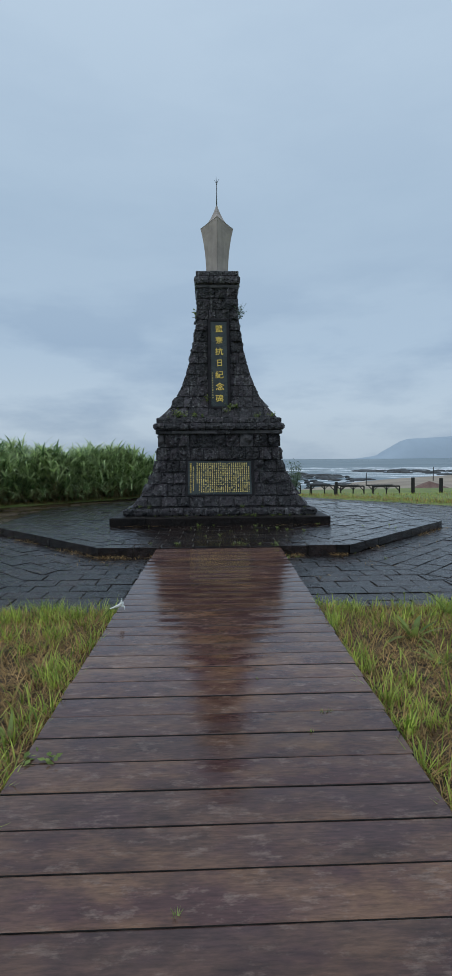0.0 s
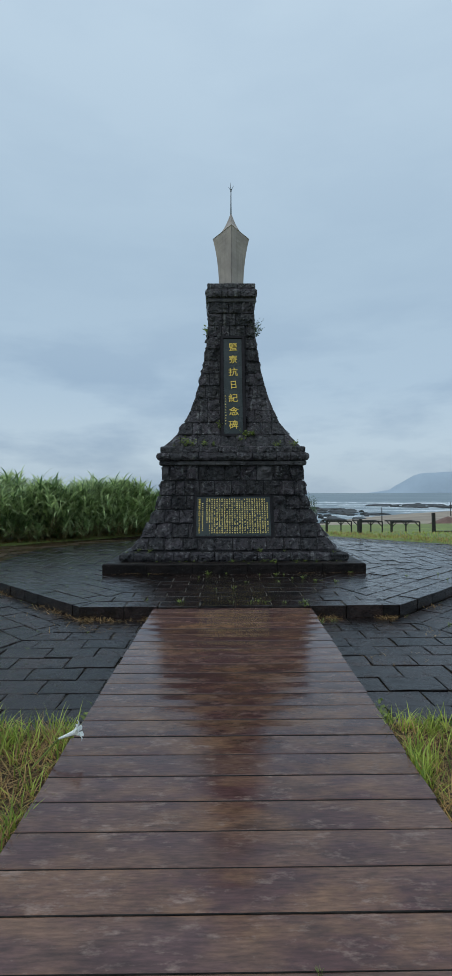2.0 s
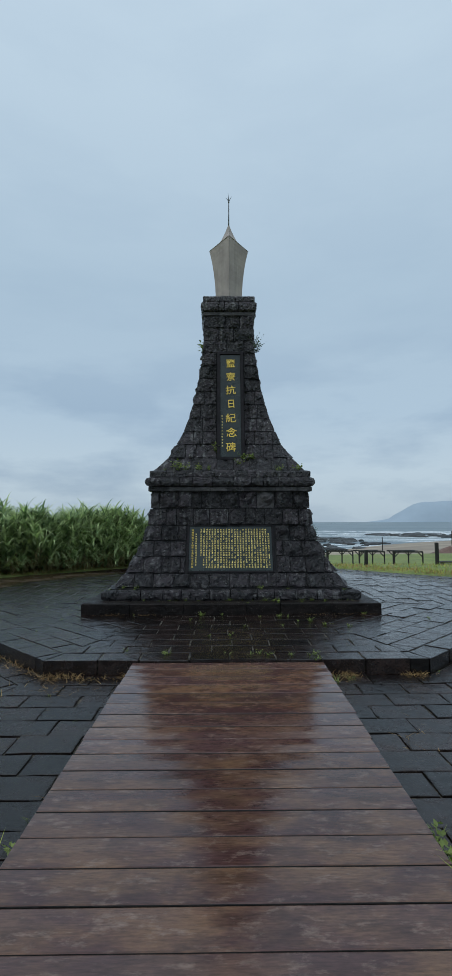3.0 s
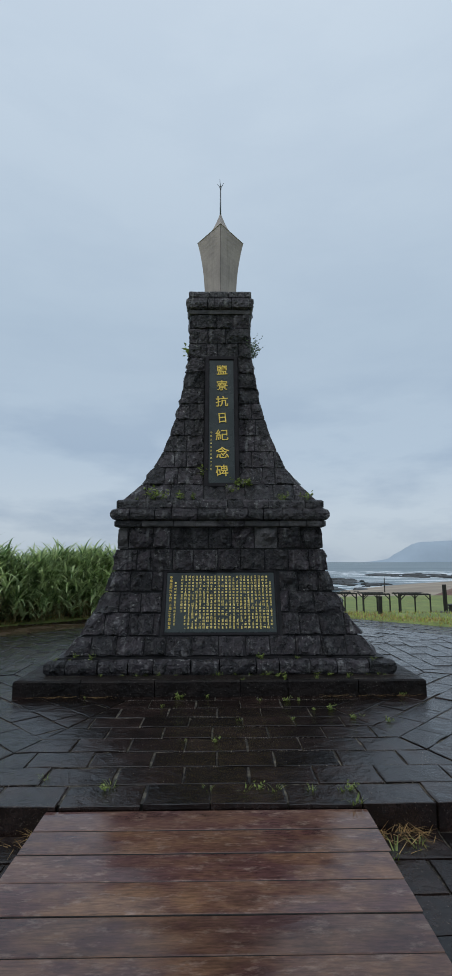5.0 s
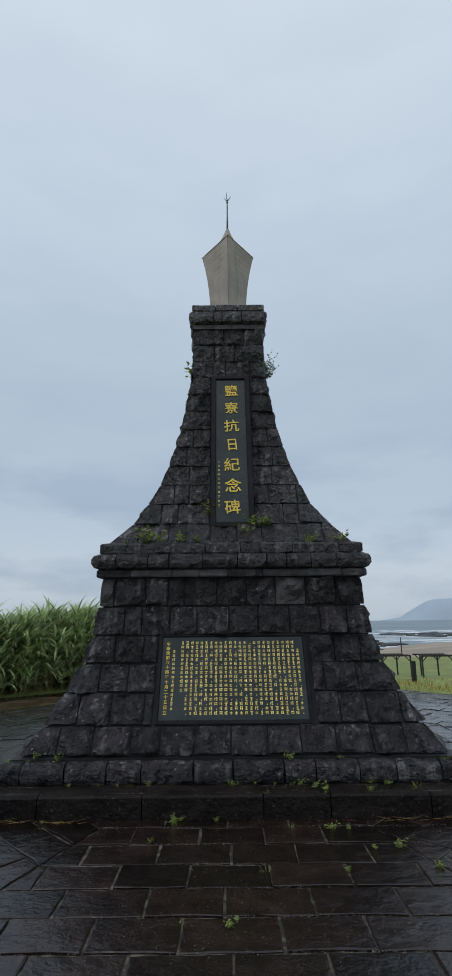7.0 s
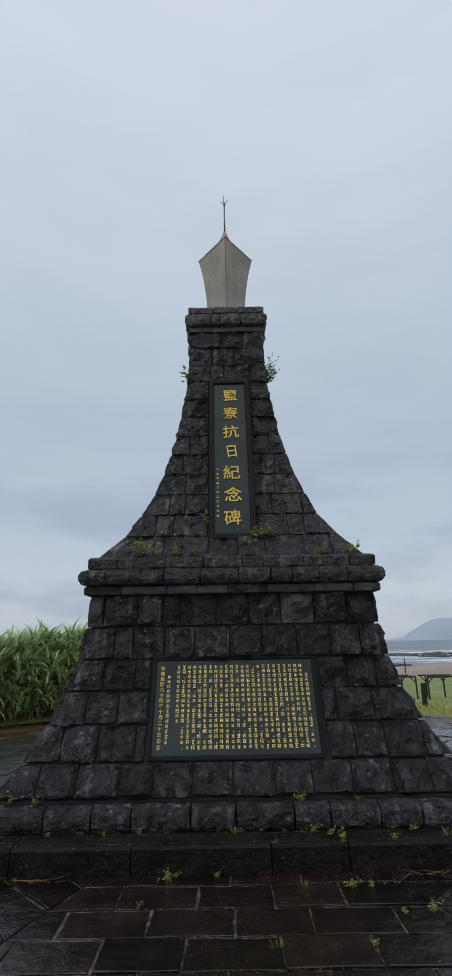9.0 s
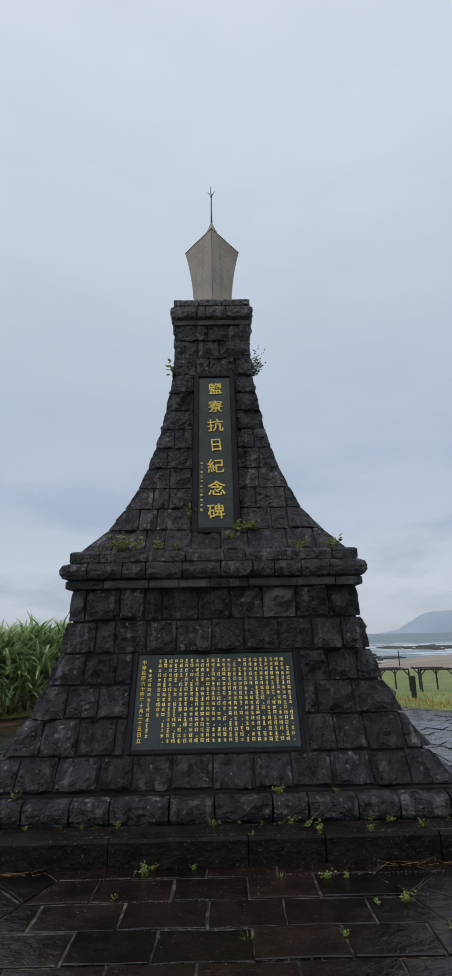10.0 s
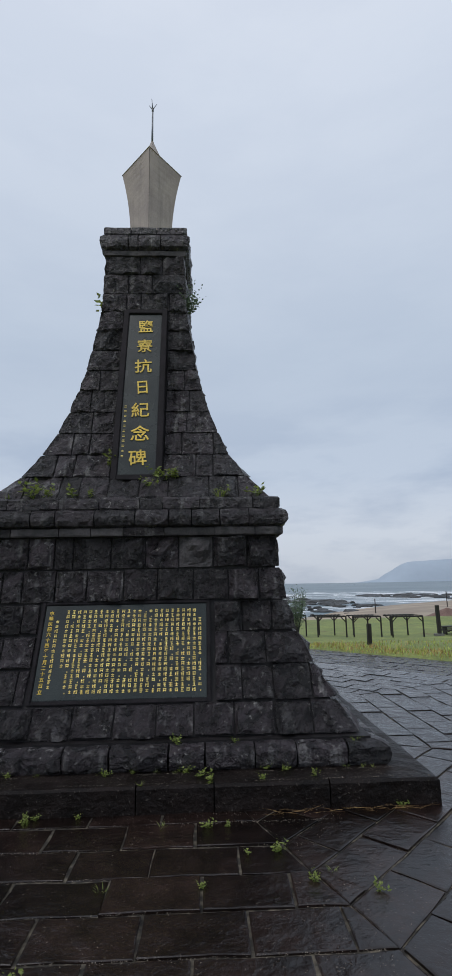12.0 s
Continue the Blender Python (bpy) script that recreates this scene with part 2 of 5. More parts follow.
PETAL = material("white_petal", (0.78, 0.78, 0.70), (0.86, 0.86, 0.80), (0.4, 0.5), 20.0, 90.0, 0.05, vary=0.0)
GRASS = leafy("young_grass", (0.16, 0.25, 0.032), (0.66, 0.72, 0.13))
STRAW = leafy("dry_straw", (0.19, 0.105, 0.042), (0.72, 0.48, 0.20), 0.7)
REED = leafy("silvergrass_blades", (0.105, 0.195, 0.060), (0.76, 0.86, 0.43), 0.34)
REED_DEAD = leafy("withered_blades", (0.24, 0.20, 0.09), (0.48, 0.40, 0.20), 0.7)
WEED = leafy("weed_leaves", (0.17, 0.24, 0.045), (0.36, 0.42, 0.11))
SHRUB = leafy("grey_green_leaves", (0.08, 0.12, 0.07), (0.20, 0.26, 0.16))


def ground_material():
    """Meadow near the paving, bare sand lower down towards the water: the height above the sea decides, with a ragged edge."""
    m = material("meadow_and_sand", (0.145, 0.185, 0.042), (0.25, 0.29, 0.08), (0.7, 0.9), 0.5, 9.0, 0.4, vary=0.0, third=(0.16, 0.15, 0.06), third_scale=0.25)
    N, L = m.node_tree.nodes, m.node_tree.links
    b = N["Principled BSDF"]
    old = b.inputs["Base Color"].links[0].from_socket
    geo = N.new("ShaderNodeNewGeometry")
    sep = N.new("ShaderNodeSeparateXYZ")
    L.new(geo.outputs["Position"], sep.inputs[0])
    n = N.new("ShaderNodeTexNoise")
    n.inputs["Scale"].default_value, n.inputs["Detail"].default_value = 0.09, 5.0
    L.new(geo.outputs["Position"], n.inputs["Vector"])
    add = N.new("ShaderNodeMath")
    add.operation = "MULTIPLY_ADD"
    add.inputs[1].default_value = 0.5
    L.new(n.outputs[0], add.inputs[0])
    L.new(sep.outputs[2], add.inputs[2])
    mr = N.new("ShaderNodeMapRange")
    mr.inputs["From Min"].default_value, mr.inputs["From Max"].default_value = -3.78, -3.68
    L.new(add.outputs[0], mr.inputs[0])
    sand = N.new("ShaderNodeValToRGB")
    sand.color_ramp.elements[0].position, sand.color_ramp.elements[0].color = 0.4, (0.30, 0.24, 0.18, 1)
    sand.color_ramp.elements[1].position, sand.color_ramp.elements[1].color = 0.62, (0.42, 0.34, 0.25, 1)
    L.new(n.outputs[0], sand.inputs[0])
    x = N.new("ShaderNodeMix")
    x.data_type = "RGBA"
    L.new(mr.outputs[0], x.inputs["Factor"])
    L.new(sand.outputs[0], x.inputs[6])
    L.new(old, x.inputs[7])
    L.new(x.outputs[2], b.inputs["Base Color"])
    return m


def water_material():
    m = material("grey_sea", (0.045, 0.095, 0.120), (0.060, 0.115, 0.140), (0.26, 0.36), 0.01, 0.2, 0.7, 0.25, stretch_by=(0.35, 1.0, 1.0), vary=0.0,
                 third=(0.45, 0.48, 0.5), third_scale=0.035, third_at=(0.76, 0.84), depth=0.5)
    return m


GROUND, SEA = ground_material(), water_material()


# ---- building helpers ----
def data(name, verts, faces, mat, smooth=False):
    me = bpy.data.meshes.new(name)
    me.from_pydata(verts, [], faces)
    me.materials.append(mat)
    if smooth:
        me.polygons.foreach_set("use_smooth", [True] * len(faces))
    me.update()
    return me


def from_bm(name, bm, mat, smooth=False):
    me = bpy.data.meshes.new(name)
    bm.to_mesh(me)
    bm.free()
    me.materials.append(mat)
    if smooth:
        me.polygons.foreach_set("use_smooth", [True] * len(me.polygons))
    return me


def part(name, me, parent=None, label="", kind=""):
    ob = new(name, me)
    ob.parent = parent
    return tagged(ob, label, kind=kind)


def thing(name, label, category, at=(0, 0, 0), group="", kind="", me=None):
    ob = new(name, me)
    ob.matrix_world = pose(*at)
    return tagged(ob, label, category, group, kind)


def box(bm, size, m=None, bevel=0.0):
    r = bmesh.ops.create_cube(bm, size=1.0, matrix=(m or Matrix()) @ Matrix.Diagonal((*size, 1)))
    if bevel:
        es = list({e for v in r["verts"] for e in v.link_edges})
        bmesh.ops.bevel(bm, geom=es, offset=bevel, segments=2, affect="EDGES", clamp_overlap=True)


def rod(bm, a, b, r0, r1, sides=8):
    a, b = Vector(a), Vector(b)
    q = (b - a).to_track_quat("Z", "Y").to_matrix().to_4x4()
    bmesh.ops.create_cone(bm, cap_ends=True, segments=sides, radius1=r0, radius2=r1, depth=(b - a).length,
                          matrix=Matrix.Translation((a + b) / 2) @ q)


def blade(verts, faces, base, heading, length, width, lean, droop, segs=3):
    """One grass blade: a tapered, folded-over ribbon."""
    dx, dy = math.cos(heading), math.sin(heading)
    px, py = -dy * width / 2, dx * width / 2
    x, y, z = base
    i0 = len(verts)
    ang = lean
    step = length / segs
    for s in range(segs):
        k = 1 - (s / segs) ** 1.5
        verts.append((x - px * k, y - py * k, z))
        verts.append((x + px * k, y + py * k, z))
        x += dx * math.sin(ang) * step
        y += dy * math.sin(ang) * step
        z += math.cos(ang) * step
        ang += droop / segs
    verts.append((x, y, z))
    for s in range(segs - 1):
        a = i0 + 2 * s
        faces.append((a, a + 1, a + 3, a + 2))
    a = i0 + 2 * (segs - 1)
    faces.append((a, a + 1, a + 2))


CX, CY = 0.245, 12.75      # the monument's axis
TERRACE, LOWER = 0.026, -0.13  # heights of the two pavings
R_IN, R_OUT = 4.905, 7.55   # apothems of the two octagons
R_FRONT, APRON = 7.99, 3.7  # the lower paving reaches further out in front, this far to either side

# ---- ground, sea, hill ----
def smooth(a, b, v):
    if a > b:
        return 1 - smooth(b, a, v)
    t = min(1.0, max(0.0, (v - a) / (b - a)))
    return t * t * (3 - 2 * t)


def octagon(x, y):
    """Apothem of the octagon through (x, y) round the monument."""
    dx, dy = abs(x - CX), abs(y - CY)
    return max(dx, dy, (dx + dy) * math.sqrt(0.5))


SHORE = ((40, 0), (95, 6), (120, 19), (150, 38), (190, 72), (225, 122), (260, 228), (300, 700), (400, 3000))


def shore_x(y):
    for (y0, x0), (y1, x1) in zip(SHORE, SHORE[1:]):
        if y <= y1:
            return x0 + (x1 - x0) * (y - y0) / (y1 - y0)
    return SHORE[-1][1]


def ground_z(x, y):
    r = octagon(x, y)
    if r < R_OUT + 0.1 or (abs(x - CX) < APRON + 0.2 and CY - R_FRONT - 0.1 < y < CY):
        return LOWER - 0.06
    z = LOWER + 0.02 + 0.03 * smooth(R_OUT, R_OUT + 1.0, r)
    z += 0.04 * noise.noise((x * 0.8, y * 0.8, 0.0))
    if y < 6:
        return z - 0.2 * smooth(5.2, 4.7, y) * smooth(4.75, 4.35, abs(x)) * smooth(-2.0, -1.5, y)
    d = min(1.0, max(0.0, (y - 20.5) / 34.5))
    drop = d * (1.6 - 0.6 * d)
    z -= 3.5 * drop
    z += 0.25 * smooth(26, 50, y) * noise.noise((x * 0.07, y * 0.07, 4.0))
    if y > 78:
        beach = min(-4.7, -6.5 + 0.06 * (x - shore_x(y))) + 0.15 * noise.noise((x * 0.05, y * 0.05, 2.0))
        beach = max(beach, -4.6 - 0.12 * max(0.0, y - 84)) if y < 120 else beach
        f = smooth(78, 92, y)
        z = z * (1 - f) + max(beach, -14.0) * f
    return z


def lawn_z(x, y):
    """Height of the soil beside the boardwalk, and of the ground elsewhere."""
    if y < 4.9:
        return -0.085 + 0.025 * noise.noise((x * 2.3, y * 2.3, 1.0))
    return ground_z(x, y)


def spread(lo, hi, core_lo, core_hi, step, growth=1.13):
    out = list(np.arange(core_lo, core_hi + 1e-6, step))
    v, s = core_hi, step
    while v < hi:
        s *= growth
        v += s
        out.append(min(v, hi))
    v, s = core_lo, step
    while v > lo:
        s *= growth
        v -= s
        out.insert(0, max(v, lo))
    return out


gx = spread(-4200, 4200, -9, 12, 0.28, 1.08)
gy = spread(-4200, 4400, -3, 24, 0.28, 1.06)
gv = [(x, y, ground_z(x, y)) for y in gy for x in gx]
nx = len(gx)
gf = [(j * nx + i, j * nx + i + 1, (j + 1) * nx + i + 1, (j + 1) * nx + i) for j in range(len(gy) - 1) for i in range(nx - 1)]
ground = tagged(new("ground", data("ground", gv, gf, GROUND, True)), "sloping green meadow running down to a pale sand beach", "ground", kind="structure")

sy = [60] + list(np.geomspace(80, 4450, 40))
sv = [(x, y, -6.6) for y in sy for x in (-4300, -600, -100, 0, 100, 300, 900, 4300)]
sf = [(j * 8 + i, j * 8 + i + 1, j * 8 + i + 9, j * 8 + i + 8) for j in range(len(sy) - 1) for i in range(7)]
tagged(new("water", data("water", sv, sf, SEA)), "grey choppy sea under an overcast sky", "sea", kind="structure")


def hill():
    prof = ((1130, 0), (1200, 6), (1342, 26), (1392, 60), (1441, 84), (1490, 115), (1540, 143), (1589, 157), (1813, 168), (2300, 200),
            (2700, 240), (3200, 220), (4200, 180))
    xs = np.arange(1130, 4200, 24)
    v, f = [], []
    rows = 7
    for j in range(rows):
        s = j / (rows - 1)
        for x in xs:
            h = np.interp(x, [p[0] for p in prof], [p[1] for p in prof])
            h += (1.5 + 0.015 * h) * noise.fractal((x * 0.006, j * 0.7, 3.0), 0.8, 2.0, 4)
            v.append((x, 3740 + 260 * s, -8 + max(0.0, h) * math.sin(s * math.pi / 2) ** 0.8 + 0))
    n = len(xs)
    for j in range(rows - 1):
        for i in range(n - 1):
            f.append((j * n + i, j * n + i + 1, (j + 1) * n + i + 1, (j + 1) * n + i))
    tagged(new("backdrop", data("backdrop", v, f, HILL, True)), "headland beyond the sea, coloured pale blue-grey for haze", "hill", kind="structure")


hill()


# ---- the monument ----
LOW = ((0.385, 1.915), (0.61, 1.765), (0.875, 1.63), (1.14, 1.515), (1.405, 1.445), (1.70, 1.395), (2.0, 1.375))
UP = ((2.37, 1.335), (2.63, 1.125), (2.90, 0.965), (3.17, 0.855), (3.44, 0.765), (3.72, 0.690), (3.99, 0.630), (4.26, 0.585),
      (4.53, 0.545), (4.80, 0.510), (5.05, 0.498), (5.31, 0.490), (5.56, 0.482))


def wide(z, table):
    return float(np.interp(z, [t[0] for t in table], [t[1] for t in table]))


def place(k, u, n, z):
    """A point on side k of the monument: u along the side, n out from the axis."""
    c, s = ((1, 0), (0, 1), (-1, 0), (0, -1))[k]
    x, y = u, -n
    return (CX + c * x - s * y, CY + s * x + c * y, z)


def stone(k, prof, left, right, rough=0.0, bulge=0.0, seed=0.0, gap=0.010, depth=0.09, cols=None):
    """One stone of a course: its face follows prof, a list of (n, z) from its foot up; left and right are distances along
    the side, or None for a mitred corner. The face is broken like split rock."""
    span_u = (right if right is not None else prof[0][0]) - (left if left is not None else -prof[0][0])
    cols = cols or max(3, min(10, int(span_u / 0.032)))
    height = max(p[1] for p in prof) - min(p[1] for p in prof)
    v, f = [], []
    rows = len(prof)
    pick = random.Random(int(seed * 1000) + k)
    mid_u = ((right if right is not None else prof[0][0]) + (left if left is not None else -prof[0][0])) / 2
    mid_z = (prof[0][1] + prof[-1][1]) / 2
    planes = [(rough * pick.uniform(0.4, 1.05), pick.uniform(-0.8, 0.8), pick.uniform(-0.9, 0.9),
               pick.uniform(-0.08, 0.08), pick.uniform(-0.07, 0.07)) for _ in range(6)] if bulge > 0.01 else []
    for j, (n, z) in enumerate(prof):
        tv = j / (rows - 1)
        lo = -n if left is None else left + gap
        hi = n if right is None else right - gap
        for i in range(cols + 1):
            t = i / cols
            # crowd the outer columns towards the edges
            t = 0.5 - 0.5 * math.cos(math.pi * t) if cols > 3 else t
            u = lo + (hi - lo) * t
            edge = min((u - lo) if left is not None else 1, (hi - u) if right is not None else 1, tv * height, (1 - tv) * height)
            e = smooth(0.0, 0.035, edge)
            p = Vector((u * 5.5 + seed, z * 5.5, k * 7.3 + seed * 0.31))
            q = noise.noise(p) * 0.6 + abs(noise.noise(p * 2.3)) * 0.7 - 0.2 + noise.noise(p * 5.1) * 0.25
            d = e * (bulge + rough * q)
            if left is None and u < 0:
                e *= 0.3 + 0.7 * smooth(0.0, 0.11, u - lo)
            if right is None and u > 0:
                e *= 0.3 + 0.7 * smooth(0.0, 0.11, hi - u)
            if planes:
                chip = min(p0 + gu * (u - mid_u - ou) + gz * (z - mid_z - oz) for p0, gu, gz, ou, oz in planes)
                d = e * (bulge * 0.6 + max(-0.006, chip) + rough * 0.55 * q)
            du = 0.0
            if (left is None and i == 0) or (right is None and i == cols):
                wave = math.sin(math.pi * tv)
                w = wave * (bulge * 0.3 + rough * 0.22 * noise.noise((z * 9, seed, k)))
                d, du = w, w * (1 if i else -1)
            else:
                du = e * rough * 0.3 * noise.noise(p * 1.7 + Vector((9, 0, 0)))
            # no edge runs quite straight
            chip_w = 0.007 if rough > 0.03 else 0.002
            wu = chip_w * noise.noise((z * 13.0, u * 3.0, seed)) if 0 < i < cols or (left is not None and i == 0) or (right is not None and i == cols) else 0.0
            wz = chip_w * noise.noise((u * 13.0, z * 3.0, seed + 5.0))
            v.append(place(k, u + du + wu, n + d, z + wz + e * rough * 0.25 * noise.noise(p * 1.9)))
    w = cols + 1
    for j in range(rows - 1):
        for i in range(cols):
            a = j * w + i
            f.append((a, a + 1, a + w + 1, a + w))
    rim = [i for i in range(w)] + [j * w + cols for j in range(1, rows)] + [(rows - 1) * w + i for i in range(cols - 1, -1, -1)] + \
          [j * w for j in range(rows - 2, 0, -1)]
    base = len(v)
    for r in rim:
        j, i = divmod(r, w)
        n, z = prof[j]
        n2 = n - depth
        lo = -n2 if left is None else left + gap
        hi = n2 if right is None else right - gap
        t = i / cols
        v.append(place(k, lo + (hi - lo) * t, n2, z))
    for a in range(len(rim)):
        c = (a + 1) % len(rim)
        f.append((rim[c], rim[a], base + a, base + c))
    return v, f


def cut(lo, hi, size, rng, jitter=0.22):
    """Joint positions between lo and hi, about size apart."""
    count = max(1, round((hi - lo) / size))
    at = [lo + (hi - lo) * i / count for i in range(count + 1)]
    for i in range(1, count):
        at[i] += rng.uniform(-jitter, jitter) * (hi - lo) / count
    return at


monument = thing("monument", "tapering black basalt memorial monument with gold inscription, on stepped base", "monument", (0, 0, 0))


def core(name, table, inset, top_z=None, label=""):
    v, f = [], []
    for z, w in table:
        for k in range(4):
            v.append(place(k, -(w - inset), w - inset, z))
    for j in range(len(table) - 1):
        for k in range(4):
            a, b = j * 4 + k, j * 4 + (k + 1) % 4
            f.append((a, b, b + 4, a + 4))
    f.append((3, 2, 1, 0))
    n = (len(table) - 1) * 4
    f.append((n, n + 1, n + 2, n + 3))
    return part(name, data(name, v, f, MORTAR), monument, label)


pedestal = core("pedestal", ((0.03, 1.95),) + LOW + ((2.36, 1.375),), 0.030, label="battered pedestal of rock-faced basalt blocks")
shaft = core("shaft", UP, 0.028, label="concave tapering shaft of rock-faced basalt blocks")
step = part("step", data("step", [place(k, s * 2.28, 2.28, z) for z in (-0.02, 0.193) for k in range(4) for s in (-1,)],
                         [(0, 1, 5, 4), (1, 2, 6, 5), (2, 3, 7, 6), (3, 0, 4, 7), (4, 5, 6, 7)], MORTAR), monument, "low step of long dressed basalt slabs")
plinth = part("plinth", data("plinth", [place(k, -1.98, 1.98, z) for z in (0.1, 0.38) for k in range(4)],
                             [(0, 1, 5, 4), (1, 2, 6, 5), (2, 3, 7, 6), (3, 0, 4, 7), (4, 5, 6, 7)], MORTAR), monument, "plinth course of rough basalt blocks")
cornice = part("cornice", data("cornice", [place(k, -1.36, 1.36, z) for z in (1.99, 2.372) for k in range(4)],
                               [(0, 1, 5, 4), (1, 2, 6, 5), (2, 3, 7, 6), (3, 0, 4, 7), (4, 5, 6, 7)], MORTAR), monument, "moulded basalt cornice with a rounded roll course")
cap = part("cap", data("cap", [place(k, -0.46, 0.46, z) for z in (5.55, 5.955) for k in range(4)],
                       [(0, 1, 5, 4), (1, 2, 6, 5), (2, 3, 7, 6), (3, 0, 4, 7), (4, 5, 6, 7)], MORTAR), monument, "moulded basalt cap course")
rng = random.Random(11)


def lay(parent, k, prof, lo, hi, size, rough, bulge, mats=(BASALT,), gap=0.0075, depth=0.09, cols=None, jitter=0.34, open_l=True, open_r=True, joints=None):
    at = [lo] + list(joints) + [hi] if joints else cut(lo, hi, size, rng, jitter)
    for i in range(len(at) - 1):
        left = None if (i == 0 and open_l) else at[i]
        right = None if (i == len(at) - 2 and open_r) else at[i + 1]
        p2 = prof
        if bulge > 0.015:
            # each stone is a little taller or lower than its neighbours
            z0, z1, s0, s1 = prof[0][1], prof[-1][1], rng.uniform(-0.004, 0.012), rng.uniform(-0.012, 0.004)
            p2 = [(n, z + s0 * (z1 - z) / (z1 - z0) + s1 * (z - z0) / (z1 - z0)) for n, z in prof]
        v, f = stone(k, p2, left, right, rough, bulge * rng.uniform(0.5, 1.4), rng.uniform(0, 90), gap, depth, cols)
        part("stone", data("stone", v, f, rng.choice(mats)), parent)


def face(z0, z1, table, rows=8, gap=0.0065):
    zs = [z0 + gap + (z1 - z0 - 2 * gap) * (0.5 - 0.5 * math.cos(math.pi * i / rows)) for i in range(rows + 1)]
    return [(wide(z, table), z) for z in zs]


SIDES = (0, 1, 3, 2)
# joints of the pedestal's front, course by course from the foot: right across, or beside the plaque
FRONT = {0.385: (-1.60, -1.29, -0.945, -0.675, -0.355, -0.027, 0.312, 0.611, 0.934, 1.258, 1.561),
         1.405: (-1.126, -0.944, -0.65, -0.368, -0.034, 0.271, 0.60, 0.922, 1.204),
         1.70: (-1.25, -0.919, -0.68, -0.509, -0.161, 0.158, 0.465, 0.784, 1.102)}
BESIDE = {0.61: ((-1.471, -1.167, -0.853), (1.012, 1.273, 1.592)), 0.875: ((-1.317, -1.037), (0.902, 1.23)), 1.14: ((-1.196, -0.911), (1.036, 1.304))}
for k in SIDES:
    # step of long slabs, plinth, and the two bodies in courses
    lay(step, k, [(2.34, -0.01), (2.34, 0.178), (2.325, 0.195), (2.28, 0.200), (2.02, 0.200)], -2.34, 2.34, 0.78, 0.018, 0.0, (STEP_STONE,), 0.004, depth=0.06, cols=8)
    lay(plinth, k, [(2.06, 0.196), (2.085, 0.230), (2.09, 0.28), (2.085, 0.325), (2.05, 0.352), (1.90, 0.378)], -2.08, 2.08, 0.34, 0.06, 0.012, gap=0.007, depth=0.1)
    for (z0, w0), (z1, w1) in zip(LOW, LOW[1:]):
        if k == 0 and 0.6 < z0 < 1.3:
            lay(pedestal, k, face(z0, z1, LOW), -w0, -0.765, 0.27, 0.095, 0.024, open_r=False, joints=BESIDE[z0][0])
            lay(pedestal, k, face(z0, z1, LOW), 0.785, w0, 0.27, 0.095, 0.024, open_l=False, joints=BESIDE[z0][1])
        else:
            lay(pedestal, k, face(z0, z1, LOW), -w0, w0, 0.325, 0.095, 0.024, (BASALT, BASALT, BASALT, BASALT_PALE) if z1 > 1.9 else (BASALT,), jitter=0.2,
                joints=FRONT[z0] if k == 0 else None)
    lay(cornice, k, [(1.37, 2.0), (1.435, 2.002), (1.44, 2.015), (1.44, 2.07), (1.42, 2.082)], -1.44, 1.44, 0.36, 0.012, 0.0, (BASALT_PALE, BASALT_PALE, BASALT), 0.004, depth=0.05, cols=5)
    lay(cornice, k, [(1.42, 2.085), (1.462, 2.10), (1.485, 2.14), (1.488, 2.18), (1.468, 2.225), (1.42, 2.25)], -1.48, 1.48, 0.31, 0.05, 0.006, gap=0.006, depth=0.1)
    lay(cornice, k, [(1.405, 2.252), (1.42, 2.262), (1.42, 2.345), (1.405, 2.362), (1.30, 2.39)], -1.42, 1.42, 0.36, 0.035, 0.0, gap=0.005, depth=0.06, cols=6)
    for (z0, w0), (z1, w1) in zip(UP, UP[1:]):
        if k == 0 and 2.6 < z0 < 4.75:
            lay(shaft, k, face(z0, z1, UP), -w0, -0.245, 0.26, 0.080, 0.013, open_r=False)
            lay(shaft, k, face(z0, z1, UP), 0.285, w0, 0.26, 0.080, 0.013, open_l=False)
        else:
            lay(shaft, k, face(z0, z1, UP), -w0, w0, 0.29, 0.080, 0.013)
    lay(cap, k, [(0.47, 5.56), (0.505, 5.565), (0.505, 5.625), (0.49, 5.64)], -0.5, 0.5, 0.4, 0.012, 0.0, (BASALT_PALE, BASALT), 0.004, depth=0.04, cols=5)
    lay(cap, k, [(0.49, 5.645), (0.535, 5.665), (0.553, 5.73), (0.55, 5.79), (0.51, 5.845)], -0.55, 0.55, 0.3, 0.045, 0.004, gap=0.006, depth=0.08)
    lay(cap, k, [(0.50, 5.85), (0.515, 5.86), (0.515, 5.935), (0.50, 5.957), (0.40, 5.965)], -0.515, 0.515, 0.35, 0.025, 0.0, depth=0.06, cols=5)


